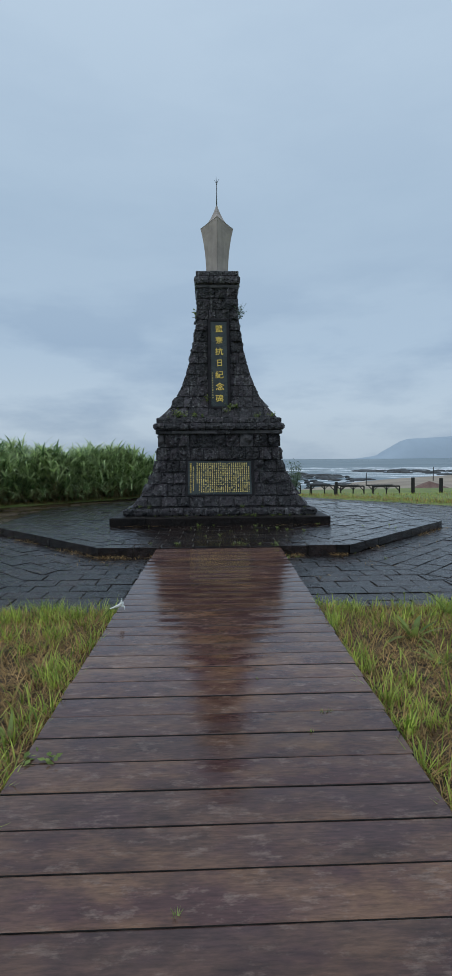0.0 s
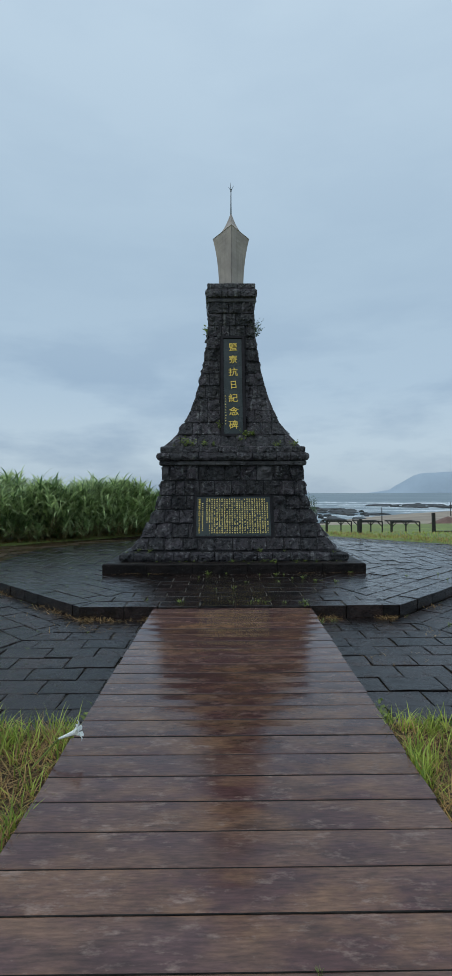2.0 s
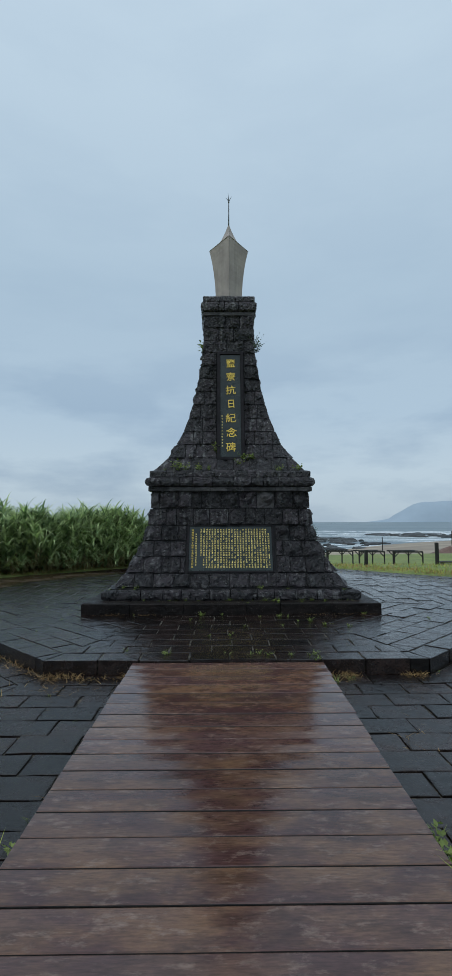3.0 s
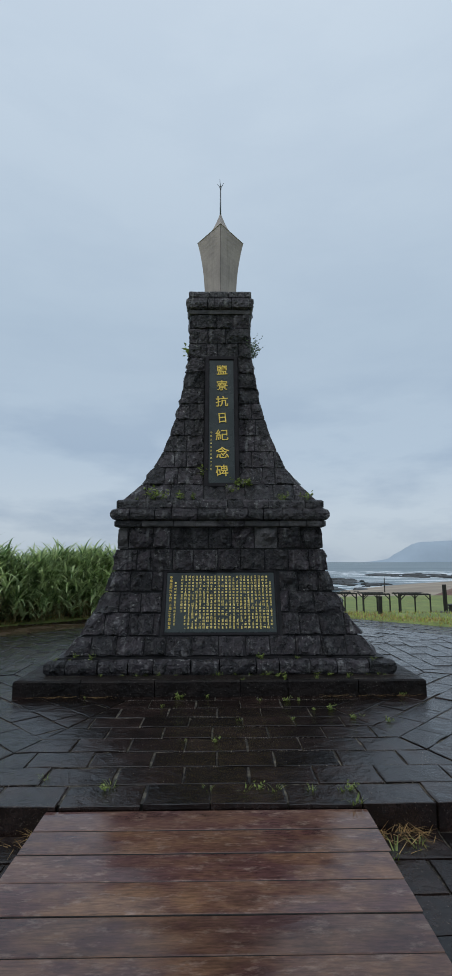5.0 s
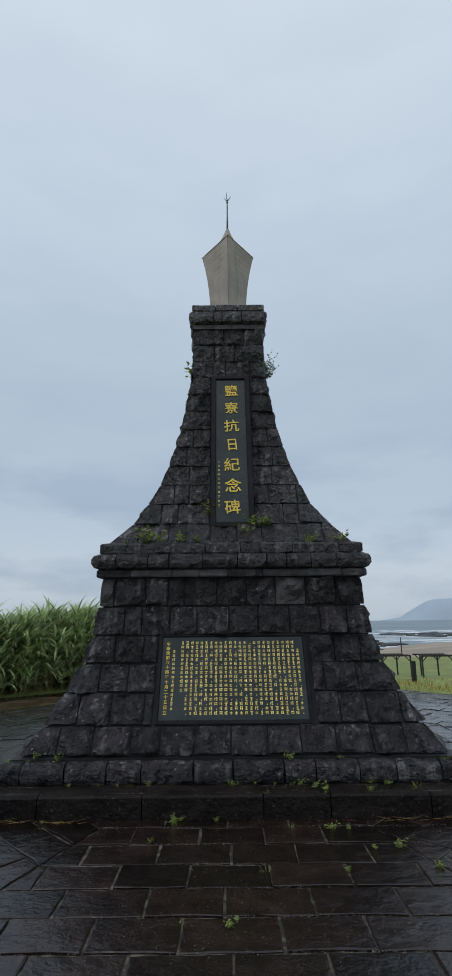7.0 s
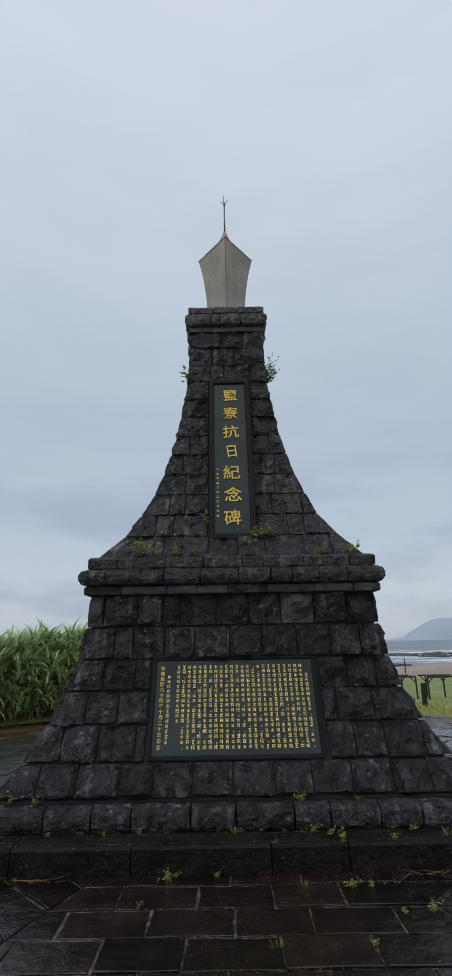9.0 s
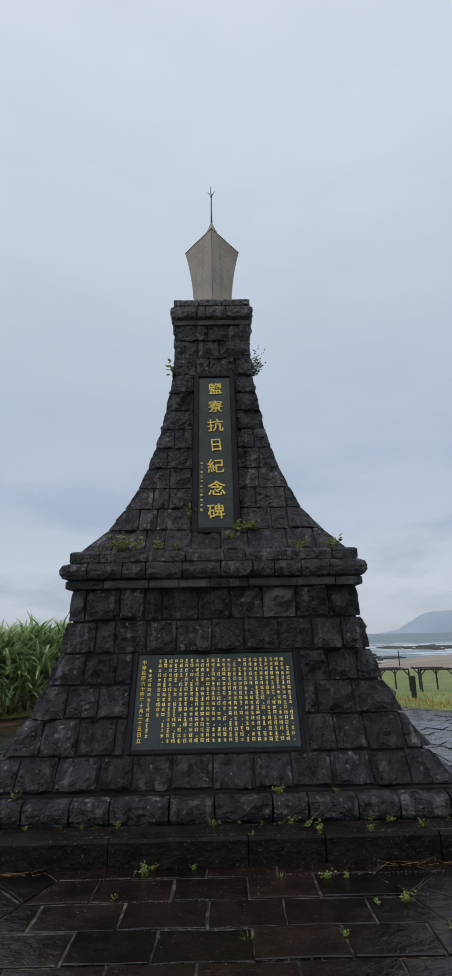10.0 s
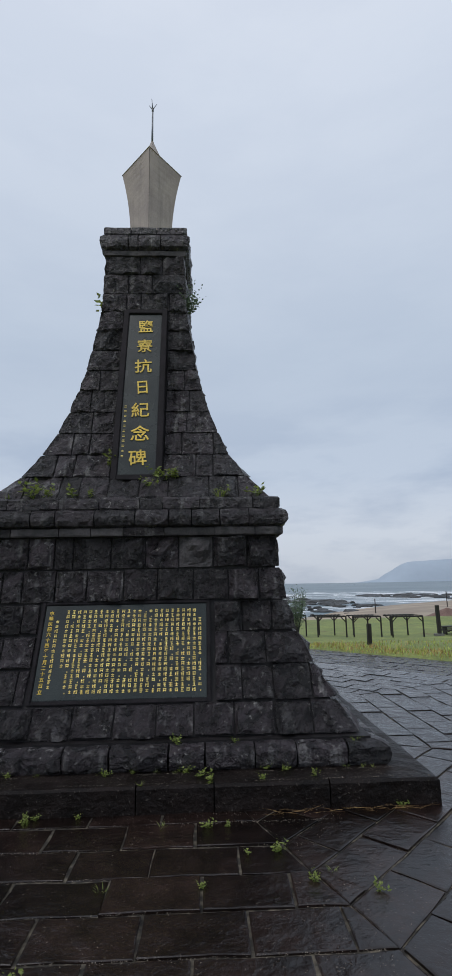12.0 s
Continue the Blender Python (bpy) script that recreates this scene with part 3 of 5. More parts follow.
def finial():
    """Four-cornered flaring concrete bud, corner to the front, with a hollow-sided roof."""
    tops = ((0.325, 7.315), (0.407, 7.155), (0.325, 7.315), (0.407, 7.155))
    dirs = ((0, -1), (1, 0), (0, 1), (-1, 0))
    v, f = [], []
    rings = 14
    for j in range(rings + 1):
        t = j / rings
        for (r1, z1), (dx, dy) in zip(tops, dirs):
            r = 0.272 + (r1 - 0.272) * t ** 2.3
            v.append((CX + 0.01 + dx * r, CY + dy * r, 5.94 + (z1 - 5.94) * t))
    for j in range(rings):
        for c in range(4):
            a, b = j * 4 + c, j * 4 + (c + 1) % 4
            f.append((a, b, b + 4, a + 4))
    body = part("finial", data("finial", v, f, CONCRETE), monument, "flaring four-cornered concrete finial, streaked grey")
    v, f = [], []
    for j in range(15):
        s = j / 14
        for (r1, z1), (dx, dy) in zip(tops, dirs):
            r = (r1 + 0.012) * (1 - s) + 0.012 * s
            z = z1 + 0.004 + (7.73 - z1) * (0.35 * s + 0.65 * s ** 2.6)
            v.append((CX + 0.01 + dx * r, CY + dy * r, z))
    for j in range(14):
        for c in range(4):
            a, b = j * 4 + c, j * 4 + (c + 1) % 4
            f.append((a, b, b + 4, a + 4))
    f.append((3, 2, 1, 0))
    # narrow dark strip set just proud of the front corner
    edge = [(CX + 0.01 + dx, CY - (0.275 + (0.325 - 0.272) * (j / rings) ** 2.3), 5.94 + 1.37 * j / rings) for j in range(rings + 1) for dx in (-0.002, 0.002)]
    part("edge_joint", data("edge_joint", edge, [(2 * j, 2 * j + 1, 2 * j + 3, 2 * j + 2) for j in range(rings)], FRAME), body, "thin dark line down the front edge")
    part("roof", data("roof", v, f, CONCRETE), body, "hollow-sided pointed concrete roof")
    bm = bmesh.new()
    top = Vector((CX + 0.012, CY, 8.26))
    rod(bm, (CX + 0.01, CY, 7.66), top, 0.015, 0.010)
    for a, lean, ln in ((0.3, 0.5, 0.13), (2.6, 0.6, 0.12), (4.4, 0.25, 0.17)):
        tip = top + Vector((math.cos(a) * math.sin(lean), math.sin(a) * math.sin(lean) * 0.6, math.cos(lean))) * ln
        rod(bm, top, tip, 0.009, 0.003, 6)
    rod(bm, top - Vector((0, 0, 0.03)), top + Vector((0, 0, 0.015)), 0.014, 0.016)
    part("lightning_rod", from_bm("lightning_rod", bm, ZINC, True), body, "thin metal rod with forked tip")


finial()


# ---- inscriptions ----
def glyphs(body, size, bold, thick):
    """Lettering as a mesh, from the built-in font, centred on its own middle."""
    cu = bpy.data.curves.new("lettering", "FONT")
    cu.body, cu.size, cu.align_x, cu.align_y, cu.offset, cu.extrude = body, size, "CENTER", "CENTER", bold, thick
    cu.resolution_u = 3
    ob = new("lettering", cu)
    dg = bpy.context.evaluated_depsgraph_get()
    dg.update()
    me = bpy.data.meshes.new_from_object(ob.evaluated_get(dg))
    bpy.data.objects.remove(ob)
    lo = [min(v.co[i] for v in me.vertices) for i in range(2)]
    hi = [max(v.co[i] for v in me.vertices) for i in range(2)]
    for v in me.vertices:
        v.co.x -= (lo[0] + hi[0]) / 2
        v.co.y -= (lo[1] + hi[1]) / 2
    me.materials.clear()
    return me


def leaning(u, n0, z0, n1, z1):
    """Pose of a flat panel on the front: x along it, y up its slope, z outwards, from its foot."""
    up = Vector((0, n0 - n1, z1 - z0))
    length = up.length
    up.normalize()
    m = Matrix.Identity(4)
    out = Vector((1, 0, 0)).cross(up)
    for i in range(3):
        m[i][0], m[i][1], m[i][2] = (1, 0, 0)[i], up[i], out[i]
    m.translation = Vector((CX + u, CY - n0, z0))
    return m, length


def slab_mesh(name, w, h, d, mat, bevel=0.006, z=0.0):
    bm = bmesh.new()
    box(bm, (w, h, d), pose(0, h / 2, z - d / 2), bevel)
    return from_bm(name, bm, mat)


def border(name, w, h, t, d, z, mat):
    bm = bmesh.new()
    for x in (-(w / 2 + t / 2), w / 2 + t / 2):
        box(bm, (t, h + 2 * t, d), pose(x, h / 2, z - d / 2), 0.006)
    for y in (-t / 2, h + t / 2):
        box(bm, (w, t, d), pose(0, y, z - d / 2), 0.006)
    return from_bm(name, bm, mat)


m, length = leaning(0.022, wide(2.64, UP) + 0.005, 2.645, wide(4.76, UP) + 0.015, 4.755)
title_panel = part("title_panel", slab_mesh("title_panel", 0.39, length, 0.3, PANEL), monument, "tall polished slate panel with seven gold characters")
title_panel.matrix_basis = m
part("frame", border("frame", 0.392, length, 0.062, 0.3, 0.022, FRAME), title_panel, "dark plaster border")
TITLE = "鹽寮抗日紀念碑"
pitch = (length - 0.10) / 7
for i, ch in enumerate(TITLE):
    me = glyphs(ch, 0.222, 0.0020, 0.002)
    me.materials.append(GOLD)
    c = part("character", me, title_panel, "gold painted character" if i == 0 else "")
    # written with a brush: narrow, rising to the right, no two quite alike
    slant = Matrix.Identity(4)
    slant[1][0], slant[0][1] = 0.10 + 0.03 * math.sin(i * 2.3), 0.05 * math.sin(i * 1.7)
    wide_by = (0.80, 0.84, 0.90, 0.72, 0.92, 0.92, 0.86)[i]
    c.matrix_basis = pose(0.008 + 0.006 * math.sin(i * 2.9), length - 0.05 - pitch * (i + 0.5), 0.008) @ slant @ Matrix.Diagonal((wide_by, 0.90, 1, 1))
# the small signature beside the title, too small to read
v, f = [], []
for i in range(11):
    y = 0.83 - i * 0.062
    for j in range(2):
        x, w, yy = -0.157, 0.022 + 0.008 * rng.random(), y + j * 0.016
        b = len(v)
        v += [(x - w / 2, yy, 0.004), (x + w / 2, yy, 0.004), (x + w / 2, yy + 0.007, 0.004), (x - w / 2, yy + 0.007, 0.004)]
        f.append((b, b + 1, b + 2, b + 3))
part("signature", data("signature", v, f, GOLD_WORN), title_panel, "small worn gold signature line", "stuff")

m, length = leaning(0.003, wide(0.638, LOW) - 0.015, 0.638, wide(1.386, LOW) - 0.015, 1.386)
plaque = part("plaque", slab_mesh("plaque", 1.43, length, 0.3, PANEL), monument, "wide dark slate plaque covered in small gold text")
plaque.matrix_basis = m
part("frame", border("frame", 1.432, length, 0.034, 0.3, 0.012, FRAME), plaque, "dark plaster border")
DATE = "中華民國六十四年十月二十五日立"
cols, rows = 28, 17
cw, rh = 1.36 / cols, (length - 0.09) / rows
for i, ch in enumerate(DATE):
    me = glyphs(ch, 0.040, 0.0008, 0.0012)
    me.materials.append(GOLD)
    c = part("character", me, plaque)
    c.matrix_basis = pose(-0.68 + cw * 0.5, length - 0.05 - (length - 0.10) / 15 * (i + 0.5), 0.004)
v, f = [], []


def bar(x, y, w, h, z=0.004):
    b = len(v)
    v.extend([(x - w / 2, y - h / 2, z), (x + w / 2, y - h / 2, z), (x + w / 2, y + h / 2, z), (x - w / 2, y + h / 2, z)])
    f.append((b, b + 1, b + 2, b + 3))


for c in range(1, cols):
    x = -0.68 + cw * (c + 0.5) + (0.012 if c == 1 else 0.0)
    first, last = 0, rows
    if c == 1:
        first, last = 2, 16
    elif c == 2:
        continue
    elif c == 3:
        last = 12
    elif c == cols - 1:
        first = 2
    for r in range(first, last):
        if c > 2 and rng.random() < 0.07:
            bar(x + 0.006, length - 0.045 - rh * (r + 0.7), 0.008, 0.010)
            continue
        y = length - 0.045 - rh * (r + 0.5)
        wd, ht = rng.uniform(0.022, 0.030), rng.uniform(0.024, 0.029)
        kind = rng.randrange(4)
        if kind == 0:
            for q in (-0.5, 0.0, 0.5):
                bar(x + rng.uniform(-0.002, 0.002), y + q * ht, wd * rng.uniform(0.6, 1.0), 0.0070)
            bar(x + rng.uniform(-0.004, 0.004), y, 0.0070, ht, 0.0046)
        elif kind == 1:
            bar(x - wd * 0.36, y, 0.0070, ht * 0.95)
            bar(x - wd * 0.3, y + ht * 0.2, wd * 0.45, 0.0068, 0.0046)
            for q in (-0.4, 0.1, 0.5):
                bar(x + wd * 0.24, y + q * ht, wd * 0.5, 0.0070)
            bar(x + wd * rng.uniform(0.1, 0.4), y - ht * 0.1, 0.0070, ht * 0.8, 0.0046)
        elif kind == 2:
            bar(x, y + ht * 0.42, wd, 0.0070)
            for q in (-0.34, 0.34):
                bar(x + q * wd, y - ht * 0.12, 0.0070, ht * 0.7)
            bar(x, y - ht * rng.uniform(0.0, 0.3), wd * 0.5, 0.0070, 0.0046)
        else:
            bar(x, y + ht * 0.2, wd, 0.0070)
            bar(x, y, 0.0070, ht, 0.0046)
            for q in (-0.3, 0.3):
                bar(x + q * wd, y - ht * 0.32, wd * 0.3, 0.0070)
part("small_lettering", data("small_lettering", v, f, GOLD_WORN), plaque, "rows of small worn gold lettering", "stuff")


# ---- weeds on the masonry ----
def tuft(name, blades, length, width, spread_r, mat, seed, lean=0.5, droop=0.9, segs=3):
    r = random.Random(seed)
    v, f = [], []
    for i in range(blades):
        a, d = r.uniform(0, 6.283), spread_r * math.sqrt(r.random())
        blade(v, f, (math.cos(a) * d, math.sin(a) * d, -0.01), a + r.uniform(-0.8, 0.8), length * r.uniform(0.5, 1.15), width * r.uniform(0.7, 1.3),
              lean * r.uniform(0.2, 1.2), droop * r.uniform(0.4, 1.3), segs)
    return data(name, v, f, mat, True)


def sprig(name, leaves, height, radius, leaf, mat, seed):
    """A small leafy weed: thin stems with many little pointed leaves."""
    r = random.Random(seed)
    v, f = [], []
    for s in range(max(3, leaves // 9)):
        a, lean = r.uniform(0, 6.283), r.uniform(0.1, 1.0)
        top = Vector((math.cos(a) * math.sin(lean) * radius, math.sin(a) * math.sin(lean) * radius, height * r.uniform(0.6, 1.0)))
        n = leaves // max(3, leaves // 9)
        blade(v, f, (0, 0, -0.01), a, top.length, 0.004, lean * 0.6, 0.3, 3)
        for i in range(n):
            t = (i + 1) / n
            p = top * t + Vector((r.uniform(-1, 1), r.uniform(-1, 1), r.uniform(-1, 1))) * leaf * 0.4
            d = Vector((r.uniform(-1, 1), r.uniform(-1, 1), r.uniform(-0.3, 0.9))).normalized()
            q = d.cross(Vector((r.uniform(-1, 1), r.uniform(-1, 1), 1))).normalized() * leaf * 0.26
            ln = leaf * r.uniform(0.6, 1.2)
            b = len(v)
            v += [tuple(p), tuple(p + d * ln * 0.45 + q), tuple(p + d * ln), tuple(p + d * ln * 0.45 - q)]
            f.append((b, b + 1, b + 2, b + 3))
    return data(name, v, f, mat)


TUFTS = [tuft("weed_tuft", 16, 0.085, 0.006, 0.03, WEED, s) for s in range(4)]
SPRIGS = [sprig("weed_sprig", 40, 0.11, 0.07, 0.035, WEED, s) for s in range(4)]
GREENS = TUFTS + SPRIGS
rng = random.Random(5)


def weed(x, y, z, me, size=1.0, name="weed", label="small green weed rooted in a stone joint", rz=None, group="weeds in the joints"):
    ob = thing(name, label, "weed", (0, 0, 0), group, me=me)
    ob.matrix_world = pose(x, y, z, 0, 0, rng.uniform(0, 360) if rz is None else rz) @ Matrix.Diagonal((size, size, size * 0.65, 1))
    return ob


for u, z, s, k in ((-0.92, 2.385, 2.4, 4), (-0.78, 2.40, 1.5, 5), (-0.55, 2.385, 1.6, 6), (-0.38, 2.385, 1.1, 7), (0.19, 2.47, 1.7, 5), (0.24, 2.60, 1.6, 4),
                   (0.33, 2.60, 1.6, 6), (0.42, 2.61, 1.3, 7), (0.86, 2.385, 1.5, 0), (0.92, 2.385, 1.3, 5), (1.22, 2.385, 1.6, 6), (-1.15, 2.385, 1.0, 1)):
    n = wide(z, UP) + 0.01 if z > 2.45 else 1.33
    weed(CX + u, CY - n, z, GREENS[k], s, label="yellow-green weed growing on the cornice ledge", group="weeds on the cornice")
weed(CX - 0.25, CY - wide(2.78, UP) - 0.01, 2.75, sprig("weed_fern", 36, 0.26, 0.06, 0.07, WEED, 31), 1.0, label="upright leafy weed beside the title panel")
shrublet = sprig("wall_shrub", 140, 0.55, 0.42, 0.075, SHRUB, 8)
weed(CX + 0.55, CY - 0.40, 4.84, shrublet, 0.72, "wall_shrub", "grey-green leafy shrub sprouting from the shaft", 10, "shrubs on the shaft")
weed(CX + 0.54, CY - 0.28, 5.0, shrublet, 0.66, "wall_shrub", "grey-green leafy shrub sprouting from the shaft", 60, "shrubs on the shaft")
weed(CX - 0.53, CY - 0.40, 4.88, sprig("wall_weed", 44, 0.24, 0.2, 0.07, WEED, 9), 1.15, "wall_shrub", "small green shrub sprouting from the shaft", 150, "shrubs on the shaft")
for i in range(26):
    weed(CX + rng.uniform(-2.0, 2.0), CY - rng.choice((1.93, 2.0, 2.09, 2.115)), 0.0, rng.choice(GREENS), rng.uniform(0.4, 0.9))
for ob in [o for o in scene.objects if o.name.startswith("weed") and abs(o.location.z) < 1e-6]:
    n = CY - ob.location.y
    ob.location.z = 0.372 if n < 1.95 else 0.365 if n < 2.05 else 0.196

# ---- boardwalk ----
boardwalk = thing("boardwalk", "wet brown plank boardwalk leading to the monument terrace", "boardwalk")
END = 7.842
COURSES = ((7, 0.2352), (12, 0.2122), (36, 0.2158))   # planks from the terrace outwards: how many, how wide


def edge_l(y):
    return -0.935 + 0.0105 * y


def edge_r(y):
    return 0.905 + 0.0305 * y


def plank(y0, y1, seed):
    r = random.Random(seed)
    ym, ang = (y0 + y1) / 2, r.uniform(-0.0012, 0.0012)
    xl, xr = edge_l(ym) + r.uniform(-0.006, 0.006), edge_r(ym) + r.uniform(-0.006, 0.006)
    dz = r.uniform(-0.0018, 0.0018)
    prof = ((0.0, -0.045), (0.0, -0.007), (0.006, -0.003), (0.03, -0.001), (0.5, 0.0008), (0.97, -0.001), (0.994, -0.003), (1.0, -0.007), (1.0, -0.045))
    tip = r.uniform(-0.004, 0.004)
    v, f = [], []
    n = len(prof)
    depth = y1 - y0
    for i in range(6):
        t = i / 5
        x = xl + (xr - xl) * t
        for p, z in prof:
            v.append((x, y0 + p * depth + (x - 0.1) * ang, z + dz + (p - 0.5) * depth * tip + 0.0018 * noise.noise((x * 2, seed, p))))
    for i in range(5):
        for j in range(n):
            a, b = i * n + j, i * n + (j + 1) % n
            f.append((a, a + n, b + n, b))
    f.append(tuple(range(n)))
    f.append(tuple(range(6 * n - 1, 5 * n - 1, -1)))
    me = data("plank", v, f, BOARD)
    # sides and chamfers take dark timber: shade of the gaps painted onto the planks
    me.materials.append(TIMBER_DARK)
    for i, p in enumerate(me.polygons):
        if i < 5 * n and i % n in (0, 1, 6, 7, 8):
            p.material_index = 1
    return me


y1, i = END, 0
for count, pitch in COURSES:
    for _ in range(count):
        part("plank", plank(y1 - pitch + 0.0055, y1, i), boardwalk)
        y1 -= pitch
        i += 1
for x0, x1 in ((edge_l(0) + 0.06, edge_l(7.8) + 0.06), (0.0, 0.12), (edge_r(0) - 0.06, edge_r(7.8) - 0.06)):
    bm = bmesh.new()
    a, b = Vector((x0, -3.7, -0.105)), Vector((x1, 7.8, -0.105))
    mid = (a + b) / 2
    box(bm, (0.06, (b - a).length, 0.13), pose(*mid, 0, 0, -math.degrees(math.atan2(b.x - a.x, b.y - a.y))), 0.004)
    part("joist", from_bm("joist", bm, TIMBER_DARK), boardwalk, "dark timber bearer under the planks")

# ---- lawn beside the boardwalk ----
def lawn(name, x0, x1, y0, y1, count, seed, mat, length, width, lean, label, flat=False, keep=None, group=""):
    r = random.Random(seed)
    v, f = [], []
    for i in range(count):
        x, y = r.uniform(x0, x1), r.uniform(y0, y1)
        if keep and r.random() > keep(x, y):
            continue
        z = lawn_z(x, y) + (0.012 if flat else -0.005)
        blade(v, f, (x, y, z), r.uniform(0, 6.283), length * r.uniform(0.45, 1.25), width * r.uniform(0.7, 1.3),
              r.uniform(0.7, 1.45) if flat else lean * r.uniform(0.1, 1.3), r.uniform(0.2, 0.7) if flat else r.uniform(0.3, 1.3), 3)
    return thing(name, label, "grass", kind="stuff", me=data(name, v, f, mat, True))


def patchy(x, y):
    rim = max(smooth(3.9, 4.6, y), 0.8 - smooth(0.0, 0.3, min(abs(x - edge_l(y)), abs(x - edge_r(y)))))
    clump = smooth(0.05, 0.35, noise.noise((x * 5.0, y * 5.0, 2.0)))
    broad = smooth(-0.15, 0.4, noise.noise((x * 1.6, y * 1.6, 7.0)))
    return 0.015 + 0.05 * broad + (0.18 + 0.4 * broad) * clump + max(0.0, rim) * (0.12 + 0.45 * clump)


for side, (x0, x1) in (("west", (-4.2, -0.90)), ("east", (1.06, 4.4))):
    def inside(x, y):
        return 0.0 if (edge_l(y) - 0.015 < x < edge_r(y) + 0.015) else patchy(x, y)
    def litter(x, y):
        return 0.0 if (edge_l(y) - 0.02 < x < edge_r(y) + 0.02) else 1.0
    nx0, nx1 = (x0, edge_l(2)) if side == "west" else (edge_r(2) - 0.02, x1)
    lawn("lawn_grass", nx0, nx1, -1.2, 4.80, 84000, 3 if side == "west" else 4, GRASS, 0.17, 0.0095, 0.6, "fresh green grass beside the boardwalk", keep=inside)
    lawn("dry_grass", nx0, nx1, -1.2, 4.77, 44000, 5 if side == "west" else 6, STRAW, 0.13, 0.0062, 0.6, "dry brown straw lying among the grass", True, keep=litter)
soil_v, soil_f = [], []
for x0, x1 in ((-4.6, edge_l(-2) + 0.06), (edge_r(-2) - 0.06, 4.6)):
    b = len(soil_v)
    nxs, nys = 30, 50
    for j in range(nys + 1):
        for i in range(nxs + 1):
            x, y = x0 + (x1 - x0) * i / nxs, -1.8 + 6.58 * j / nys
            soil_v.append((x, y, lawn_z(x, y) + 0.02 * abs(noise.noise((x * 6, y * 6, 3)))))
    soil_f += [(b + j * (nxs + 1) + i, b + j * (nxs + 1) + i + 1, b + (j + 1) * (nxs + 1) + i + 1, b + (j + 1) * (nxs + 1) + i)
               for j in range(nys) for i in range(nxs)]
tagged(new("soil", data("soil", soil_v, soil_f, SOIL, True)), "damp brown soil with straw litter", "soil", kind="structure")


def broad_plant(name, leaves, length, width, seed):
    r = random.Random(seed)
    v, f = [], []
    for i in range(leaves):
        a = i * 2.4 + r.uniform(-0.3, 0.3)
        blade(v, f, (0.01 * math.cos(a), 0.01 * math.sin(a), -0.02), a, length * r.uniform(0.7, 1.1), width * r.uniform(0.8, 1.2), r.uniform(0.45, 1.1), r.uniform(0.5, 1.0), 5)
    return data(name, v, f, WEED, True)


LILY = [broad_plant("broad_leaf_plant", n, 0.34, 0.055, s) for n, s in ((7, 1), (9, 2), (6, 3))]
for x, y, s, k in ((-1.10, 2.50, 0.62, 0), (1.71, 3.94, 1.15, 1), (1.70, 3.37, 0.8, 2), (2.31, 4.55, 1.25, 1)):
    ob = thing("leaf_plant", "broad-leaved green plant in the grass", "plant", group="plants in the lawn", me=LILY[k])
    ob.matrix_world = pose(x, y, lawn_z(x, y), 0, 0, rng.uniform(0, 360)) @ Matrix.Scale(s, 4)
creeper = sprig("creeper", 10, 0.035, 0.05, 0.05, WEED, 77)
for x, y in ((-0.89, 2.17), (-0.78, 2.17)):
    weed(x, y, 0.004, creeper, 1.0, "creeper", "small green creeper leaves over the plank edge", group="creeper leaves")
for x, y, s, k in ((1.10, 5.02, 1.3, 5), (1.13, 4.92, 1.6, 4), (1.16, 5.12, 1.1, 1), (1.14, 7.62, 1.2, 2), (1.22, 7.58, 1.5, 0), (1.4, 7.66, 1.2, 3), (-0.93, 5.0, 1.1, 6), (-0.95, 5.3, 0.8, 2)):
    weed(x, y, LOWER - 0.008, GREENS[k], s, label="green weed growing beside the plank edge", group="weeds beside the boardwalk")
for x, y, s in ((0.62, 2.55, 0.35), (0.66, 2.56, 0.4), (-0.12, 1.31, 0.35), (0.52, 2.35, 0.3), (0.3, 3.0, 0.3), (0.9, 1.3, 0.5)):
    weed(x, y, 0.002, rng.choice(TUFTS), s, label="tiny weed in a gap between planks", group="weeds between the planks")


